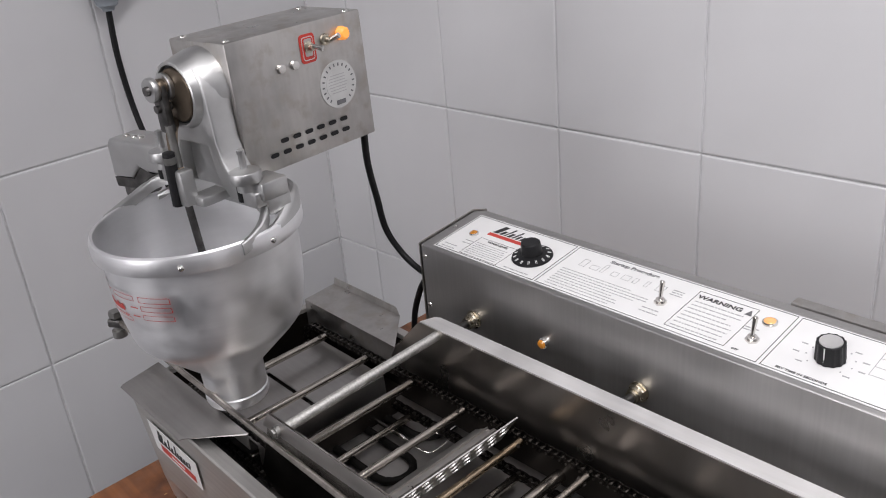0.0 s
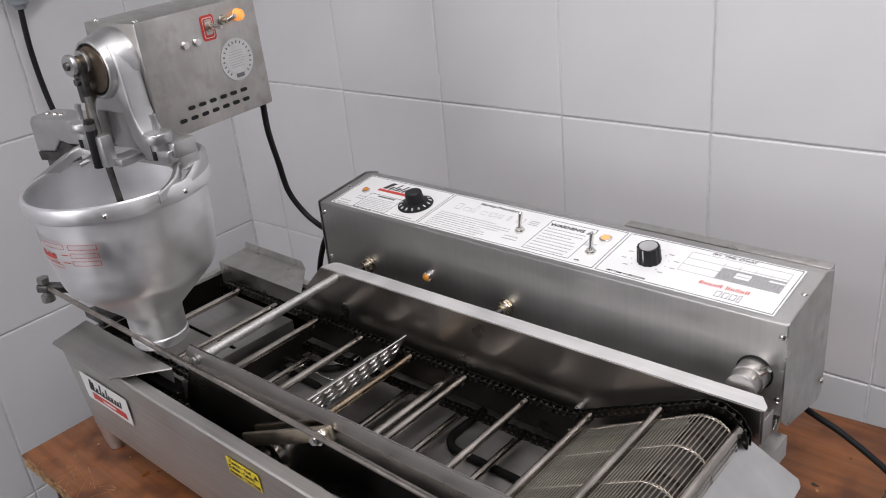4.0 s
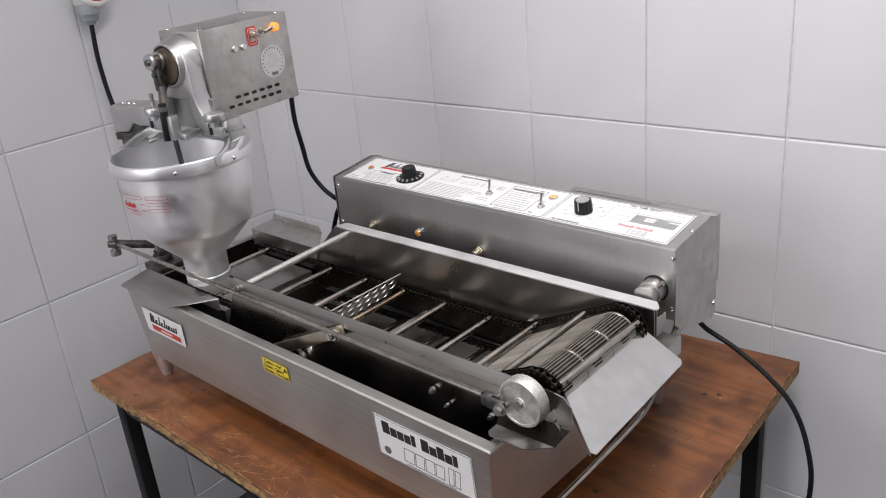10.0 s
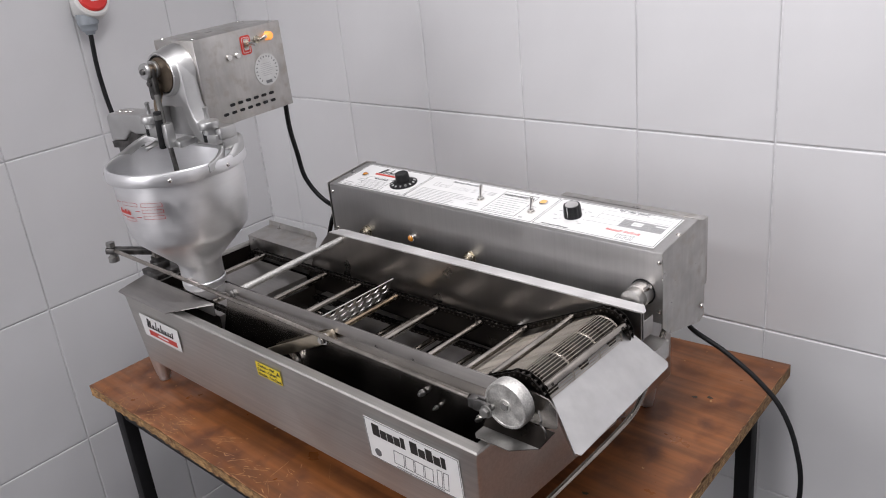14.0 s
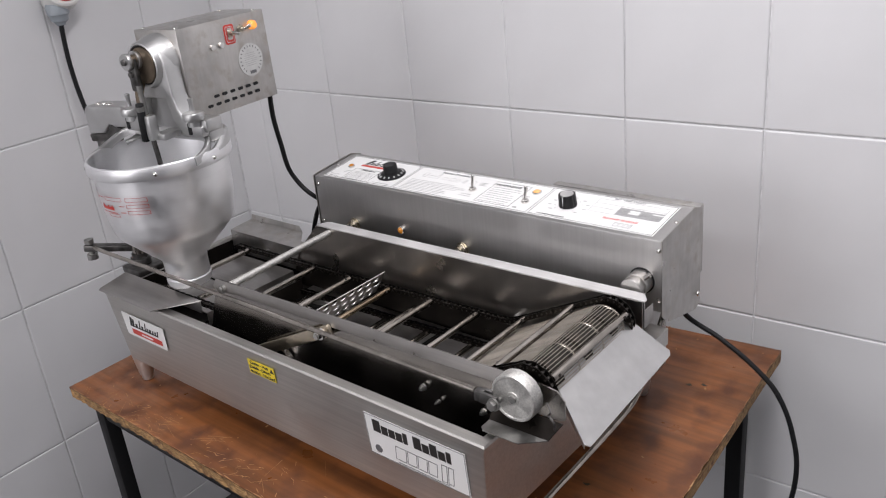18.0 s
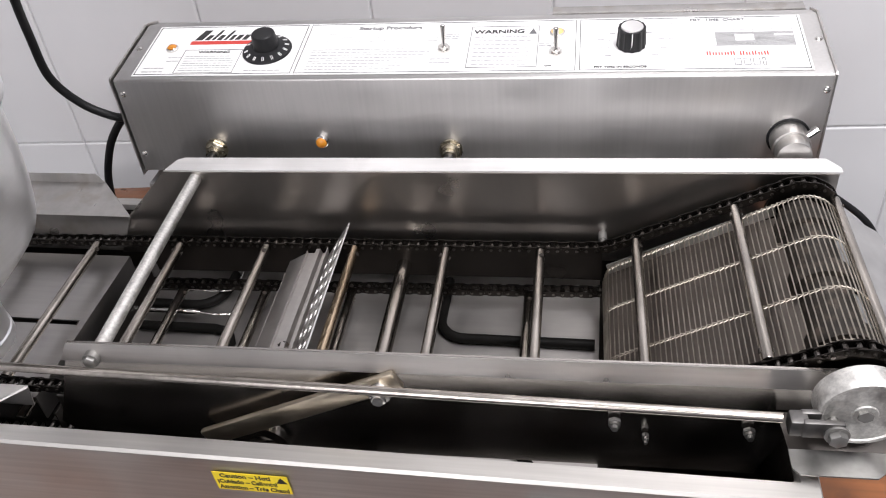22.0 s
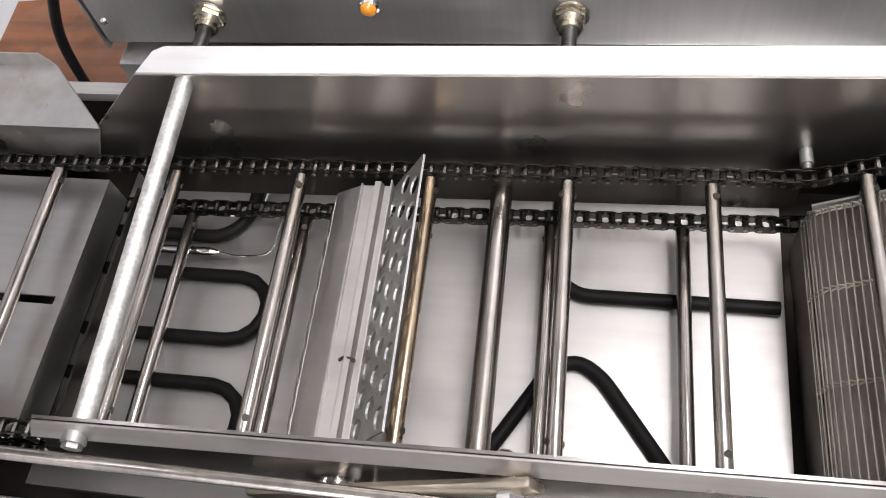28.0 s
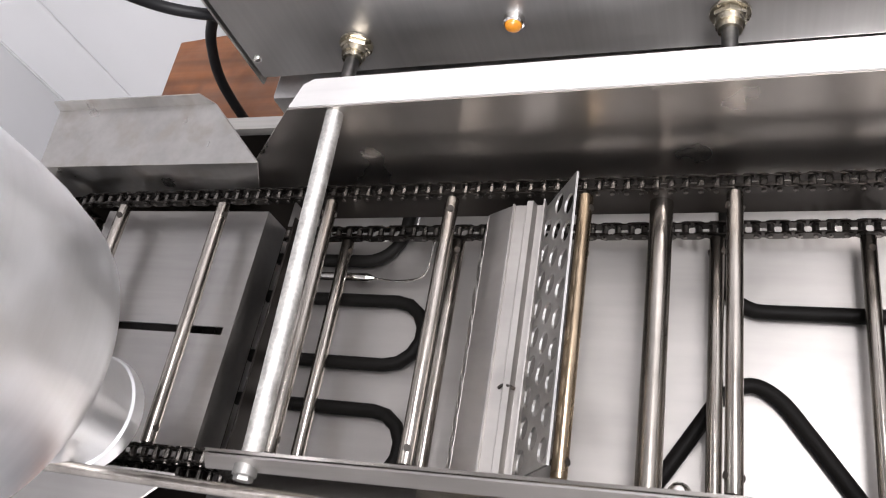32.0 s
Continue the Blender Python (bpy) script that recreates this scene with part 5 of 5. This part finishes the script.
    out += [(0.041 * math.cos(radians(a)), 1.308 + 0.041 * math.sin(radians(a))) for a in range(170, 5, -12)]
    out += [(0.041, 1.306), (0.043, 1.268), (0.049, 1.246), (0.062, 1.236), (0.092, 1.232), (0.092, 1.216), (0.062, 1.216), (0.044, 1.222), (0.032, 1.240), (0.026, 1.262), (-0.026, 1.262), (-0.032, 1.240), (-0.044, 1.222), (-0.062, 1.216)]
    bm = sheet([D @ Vector((x, 0.016, z + 0.010 * (z > 1.24))) for x, z in out], 0.04, 0, D.to_3x3() @ Vector((0, 0.028, 0)))
    bmesh.ops.bevel(bm, geom=[e for e in bm.edges if len(e.link_faces) == 2 and e.calc_face_angle(0) > 1.0], offset=0.0022, segments=3, affect="EDGES", profile=0.5)
    part("yoke", bm, M["cast"], t, "cast aluminium yoke")
    part("back_casting", box((-0.032, 0.029, 1.222), (0.034, 0.0435, 1.290), 0.003, D), M["cast"], t, "dull casting behind the plunger")
    fx = D @ Matrix.Translation((0, 0.020, 1.324)) @ Matrix.Rotation(radians(90), 4, "X")
    part("crank_housing", lathe([(0.0, -0.0245), (0.0420, -0.0245), (0.0412, -0.016), (0.0385, -0.004), (0.0358, 0.004), (0.0345, 0.0095), (0.0338, 0.0116), (0.0322, 0.0125), (0.0304, 0.0120), (0.0298, 0.004), (0.0, 0.004)], fx, 56), M["cast"], t, "round cast crank housing")
    part("housing_gap", lathe([(0.0272, 0.0050), (0.0297, 0.0050), (0.0297, 0.0085), (0.0272, 0.0085)], fx, 48, True), M["black"], t, "dark gap round the crank disc")
    part("crank_disc", lathe([(0, 0.004), (0.0274, 0.004), (0.0274, 0.0105), (0.0266, 0.0115), (0.0, 0.0125)], fx, 48), M["bronze"], t, "brown worn crank disc")
    at = fx @ Matrix.Translation((-0.010, 0.009, 0))
    pin = part("crank_pin", join(lathe([(0, 0.0125), (0.0135, 0.0125), (0.0138, 0.0140), (0.0138, 0.0165), (0.0130, 0.0175), (0, 0.0175)], at, 28), lathe([(0, 0.0268), (0.0118, 0.0268), (0.0126, 0.0280), (0.0126, 0.0325), (0.0118, 0.0338), (0.0, 0.0338)], at, 28)), M["cast"], t, "pale knurled crank knob")
    part("pin_tip", lathe([(0, 0.0338), (0.0050, 0.0338), (0.0045, 0.0375), (0, 0.0380)], at, 14), M["dull_bar"], pin)
    part("bushing", lathe([(0, 0.0175), (0.0088, 0.0175), (0.0092, 0.019), (0.0092, 0.0262), (0.0088, 0.0268), (0, 0.0268)], at, 24), M["bronze"], pin, "bronze bushing")
    link = Matrix.Translation(D @ Vector((-0.010, -0.0020, 1.333))) @ D.to_quaternion().to_matrix().to_4x4()
    part("pitman", join(box((-0.0095, -0.0045, -0.046), (0.0095, 0.0045, 0.004), 0.003, link), rod(link @ Vector((0, -0.0085, -0.020)), link @ Vector((0, 0.0085, -0.020)), 0.0042, 12)), M["dull_bar"], t, "dark forked connecting link")
    low = smooth_path([(-0.012, 0.006, 1.296), (-0.0185, 0.005, 1.284), (-0.0210, 0.004, 1.268), (-0.0190, 0.003, 1.252), (-0.0140, 0.002, 1.238)], 4)
    part("lower_link", placed(sweep(low, [(-0.0085, -0.002), (-0.0060, -0.006), (0.0060, -0.006), (0.0085, -0.002), (0.0085, 0.002), (0.0060, 0.006), (-0.0060, 0.006), (-0.0085, 0.002)], lambda p: Vector((1, 0.15, 0)))), M["bronze"], t, "brown curved lower link")
    part("link_screw", rod(D @ Vector((-0.003, -0.004, 1.252)), D @ Vector((-0.004, -0.004, 1.296)), 0.0042, 14), M["zinc"], t, "pale threaded link screw")
    part("plunger_bracket", join(box((0.003, -0.016, 1.214), (0.016, 0.000, 1.2525), 0.0025, D), box((0.004, -0.006, 1.2125), (0.030, 0.028, 1.2235), 0.003, D)), M["cast"], t, "pale aluminium plunger bracket")
    guide = part("plunger_guide", rod(D @ Vector((-0.0045, -0.014, 1.213)), D @ Vector((0.0035, -0.016, 1.272)), 0.0062, 16, 0.001), M["black"], t, "short black plunger tube")
    part("guide_band", rod(D @ Vector((0.0020, -0.0156, 1.2605)), D @ Vector((0.0029, -0.0159, 1.2680)), 0.0066, 16), M["zinc"], guide)
    part("plunger_rod", rod(D @ Vector((0.0085, -0.011, 1.226)), D @ Vector((0.006, 0.0, 1.025)), 0.0040, 14), M["dull_bar"], t, "dark plunger rod inside the hopper")
    for x in (-0.074, 0.076):
        part("clamp_stud", rod(D @ Vector((x - 0.010, 0.021, 1.219)), D @ Vector((x - 0.010, 0.021, 1.236)), 0.0068, 16), M["black"], t)
        part("clamp_nut", lathe([(0, 1.2325), (0.0105, 1.2325), (0.0105, 1.240), (0.0158, 1.2415), (0.0164, 1.243), (0.0164, 1.2515), (0.0155, 1.253), (0.0095, 1.2545), (0.0036, 1.2555), (0.0034, 1.270), (0.0042, 1.2715), (0.0040, 1.2745), (0.0, 1.2760)], D @ Matrix.Translation((x, 0.020, 0)), 28), M["cast"], t, "knurled clamp nut")
    part("clamp_ear", join(box((0.064, 0.022, 1.2215), (0.098, 0.054, 1.2415), 0.003, D), box((0.068, 0.028, 1.204), (0.094, 0.058, 1.226), 0.004, D)), M["cast"], t)
    # swing arm and post
    bm = sheet([A @ Vector((x, 0.033, z)) for x, z in ((-0.203, 1.214), (-0.203, 1.241), (-0.197, 1.248), (-0.10, 1.250), (-0.060, 1.246), (-0.048, 1.25), (-0.046, 1.222), (-0.10, 1.2155), (-0.136, 1.214), (-0.150, 1.2185), (-0.166, 1.2025), (-0.190, 1.2010), (-0.204, 1.200))], 0.04, 0, A.to_3x3() @ Vector((0, 0.044, 0)))
    bmesh.ops.bevel(bm, geom=[e for e in bm.edges if len(e.link_faces) == 2 and e.calc_face_angle(0) > 0.9], offset=0.004, segments=3, affect="EDGES", profile=0.5)
    part("swing_arm", bm, M["cast"], t, "cast aluminium swing arm")
    part("arm_clamp", sheet([A @ Vector((x, 0.036, z)) for x, z in ((-0.206, 1.1985), (-0.190, 1.2000), (-0.166, 1.2015), (-0.150, 1.2175), (-0.128, 1.2120), (-0.150, 1.1985), (-0.168, 1.1885), (-0.204, 1.1870))], 0.04, 0, A.to_3x3() @ Vector((0, 0.036, 0))), M["dull_bar"], t, "dark steel clamp under the arm")
    px, py = -0.012, 0.079
    part("post", rod((px, py, 0.945), (px, py, 1.19), 0.0115, 24), M["rod"], t, "plain round steel post")
    part("post_collar", rod((px, py, 1.176), (px, py, 1.189), 0.0215, 28, 0.001), M["dull_bar"], t)
    part("post_base", join(rod((px, py, 0.952), (px, py, 0.966), 0.0175, 28, 0.001), rod((px, py, 0.966), (px, py, 0.974), 0.0140, 24), box((px - 0.022, py - 0.028, 0.9412), (px + 0.035, py + 0.028, 0.953), 0.002)), M["dull_bar"], t, "dull steel post base")
    for x in (-0.185, -0.170, -0.158):
        part("arm_screw", domed(A @ Vector((x, 0.052, 1.2485)), (0, 0, 1), 0.005, 0.003), M["chrome"], t)
    a, b = Vector((px, py, 0.984)), Vector((-0.075, 0.023, 0.992))
    way = (b - a).normalized()
    m = Matrix.Translation(a) @ way.to_track_quat("X", "Z").to_matrix().to_4x4()
    part("crank_lever", box((-0.016, -0.008, -0.006), ((b - a).length + 0.010, 0.008, 0.006), 0.0025, m), M["dull_bar"], t, "dull steel crank lever")
    part("lever_pin", join(rod(b + Vector((0, 0, 0.016)), b - Vector((0, 0, 0.020)), 0.0055, 14), rod(b + Vector((0, 0, 0.008)), b + Vector((0, 0, 0.016)), 0.0088, 6), rod(b - Vector((0, 0, 0.022)), b - Vector((0, 0, 0.012)), 0.0095, 16)), M["zinc"], t)
    # motor box
    x0, x1, y0, y1, z0, z1 = -0.052, 0.047, 0.0445, 0.226, 1.228, 1.370
    case = part("motor_case", box((x0, y0, z0), (x1, y1, z1), 0.0022, D), M["case_steel"], t, "brushed stainless motor case")
    for x, y in ((x0 + 0.012, y0 + 0.01), (x1 - 0.008, y0 + 0.008), (x1 - 0.008, y1 - 0.015), (x0 + 0.012, y1 - 0.015)):
        part("screw", domed(D @ Vector((x, y, z1)), (0, 0, 1), 0.0038, 0.0025), M["chrome"], case)
    side = D @ Matrix.Translation((x1 + 0.0002, 0, 0)) @ Matrix.Rotation(radians(90), 4, "Z") @ Matrix.Rotation(radians(90), 4, "X")  # x: to the back, y: up, z: out

    def on_side(x, y, prof, mat, name, label="", seg=20):
        return part(name, lathe(prof, side @ Matrix.Translation((x, y, 0)), seg), M[mat], case, label)
    for row in range(2):
        for k in range(7 if row else 6):
            x = 0.0740 + 0.0170 * k + (0.0 if row else 0.0160)
            y = 1.2575 - 0.0125 * row
            ends = [(x + 0.0024 + 0.0024 * math.cos(radians(b)), y + 0.0024 * math.sin(radians(b))) for b in range(90, 271, 36)] + [(x + 0.0086 + 0.0024 * math.cos(radians(b)), y + 0.0024 * math.sin(radians(b))) for b in range(-90, 91, 36)]
            part("vent_slot", sheet([side @ Vector((u, v, 0.0001)) for u, v in ends], 0.0004), M["black"], case, "dark vent slot")
    def rounded(x0, y0, x1, y1, r, lift):
        pts = []
        for cx, cy, a in ((x1 - r, y1 - r, 0), (x0 + r, y1 - r, 90), (x0 + r, y0 + r, 180), (x1 - r, y0 + r, 270)):
            pts += [side @ Vector((cx + r * math.cos(radians(a + b)), cy + r * math.sin(radians(a + b)), lift)) for b in (0, 30, 60, 90)]
        return sheet(pts, 0.0003)
    part("switch_plate", rounded(0.1352, 1.3285, 0.1562, 1.3590, 0.004, 0.0001), M["red"], case, "red switch surround")
    part("switch_line", rounded(0.1378, 1.3313, 0.1536, 1.3562, 0.003, 0.0006), M["plate_grey"], case)
    part("switch_inner", rounded(0.1388, 1.3323, 0.1526, 1.3552, 0.0025, 0.0010), M["red"], case)
    part("switch_centre", rounded(0.1405, 1.3355, 0.1509, 1.3540, 0.002, 0.0014), M["case_steel"], case)
    for x in (0.1460, 0.1705):
        on_side(x, 1.345 if x < 0.15 else 1.348, [(0, 0), (0.0065, 0), (0.006, 0.003), (0.0035, 0.004), (0.0032, 0.010), (0, 0.0105)], "brass", "toggle_base")
        part("toggle", rod(side @ Vector((x, 1.347, 0.008)), side @ Vector((x + 0.004, 1.344 if x < 0.15 else 1.353, 0.020)), 0.0022, 10, r2=0.003), M["chrome"], case)
    on_side(0.194, 1.350, [(0, 0), (0.0076, 0), (0.0076, 0.003), (0.0070, 0.004), (0.0068, 0.007), (0.005, 0.0092), (0, 0.0098)], "amber_lit", "amber_lamp", "lit amber lamp")
    on_side(0.106, 1.331, [(0, 0), (0.005, 0), (0.0045, 0.004), (0, 0.005)], "chrome", "screw")
    on_side(0.124, 1.331, [(0, 0), (0.005, 0), (0.0045, 0.004), (0, 0.005)], "chrome", "screw")
    on_side(0.180, 1.297, [(0.0, 0.0), (0.0262, 0.0), (0.0262, 0.0006), (0.0, 0.0006)], "badge", "round_badge", "round white maker's badge", 36)
    on_side(0.180, 1.297, [(0.0, 0.0006), (0.0175, 0.0006), (0.0175, 0.0010), (0.0, 0.0010)], "badge", "badge_centre", "", 36)
    ticks, lines = [], []
    for k in range(22):
        if 14 < k < 19:
            continue
        ticks.append(box((0.0200, -0.0009, 0.0006), (0.0232, 0.0007, 0.0009), 0, side @ Matrix.Translation((0.180, 1.297, 0)) @ Matrix.Rotation(2 * math.pi * k / 22, 4, "Z")))
    for k in range(7):
        u = 0.0145 * math.cos((k - 3) / 4.2)
        lines.append(box((-u, -0.0004, 0.0010), (u * (0.9 - 0.1 * (k % 3)), 0.0004, 0.0012), 0, side @ Matrix.Translation((0.180, 1.3075 - 0.0032 * k, 0))))
    ticks.append(box((-0.006, -0.0225, 0.0006), (0.007, -0.0175, 0.0011), 0, side @ Matrix.Translation((0.180, 1.297, 0))))
    part("badge_marking", join(*ticks), M["greyink"], case)
    part("badge_lines", join(*lines), M["palegrey"], case)
    return D


DEP = build_depositor()

# ---- cables and the wall socket ----


def build_cables():
    V = Vector
    rows = (("power_cable", "black rubber cable hanging from the wall plug behind the post", [(-0.426, 0.246, 1.345), (-0.430, 0.244, 1.26), (-0.422, 0.249, 1.16), (-0.376, 0.255, 1.05), (-0.325, 0.256, 0.952), (-0.236, 0.260, 0.855), (-0.145, 0.275, 0.785), (-0.06, 0.29, 0.7605), (0.10, 0.30, 0.7600)]),
            ("motor_cable", "black rubber cable from the motor case to the control box", [DEP @ V((0.036, 0.217, 1.229)), (0.172, 0.287, 1.185), (0.156, 0.306, 1.13), (0.148, 0.320, 1.08), (0.163, 0.331, 1.045), (0.190, 0.336, 1.027), (0.206, 0.338, 1.025)]),
            ("supply_cable", "black rubber cable dropping from the control box to the table", [(0.205, 0.354, 1.022), (0.192, 0.356, 1.018), (0.172, 0.358, 0.998), (0.153, 0.360, 0.970), (0.136, 0.360, 0.925), (0.128, 0.360, 0.86), (0.124, 0.360, 0.79), (0.110, 0.370, 0.7605)]),
            ("outlet_cable", "black rubber cable running over the table edge to the floor", [(0.858, 0.4440, 0.940), (0.860, 0.452, 0.912), (0.866, 0.462, 0.895), (0.885, 0.468, 0.882), (0.912, 0.470, 0.869), (0.960, 0.470, 0.840), (1.000, 0.470, 0.802), (1.026, 0.470, 0.742), (1.036, 0.470, 0.66), (1.015, 0.47, 0.50), (1.0, 0.48, 0.25), (1.0, 0.50, 0.06), (1.02, 0.55, 0.007), (1.12, 0.60, 0.0062)]))
    for name, label, pts in rows:
        bm = pipe(smooth_path(pts, 8), {"outlet_cable": 0.0038, "power_cable": 0.0050}.get(name, 0.0043), 12)
        ob = part(name, bm, M["rubber"], None)
        tagged(ob, label, "cable")


build_cables()


def build_socket():
    t = thing("wall_socket", "red and white industrial socket with grey plug on tiles", "socket", (-0.458, 0.263, 1.41))
    part("box", box((-0.466, 0.232, 1.376), (-0.432, 0.288, 1.474), 0.006), M["socket_white"], t)
    ax = Matrix.Translation((-0.430, 0.260, 1.402)) @ Matrix.Rotation(radians(62), 4, "Y")
    part("red_face", lathe([(0, 0.0), (0.030, 0.0), (0.030, 0.026), (0.027, 0.029), (0, 0.029)], ax, 32), M["socket_red"], t, "round red socket face")
    part("ring", lathe([(0.030, -0.005), (0.0385, -0.005), (0.0385, 0.018), (0.035, 0.022), (0.030, 0.022)], ax, 36, True), M["socket_white"], t)
    part("mark", box((-0.010, -0.008, 0.029), (0.010, 0.008, 0.0295), 0, ax), M["socket_white"], t)
    part("plug", lathe([(0, 1.347), (0.009, 1.347), (0.011, 1.352), (0.017, 1.356), (0.019, 1.366), (0.022, 1.369), (0.0225, 1.385), (0.021, 1.390), (0, 1.392)], Matrix.Translation((-0.426, 0.246, -0.008)), 12), M["grey_plug"], t, "grey plastic plug")


build_socket()
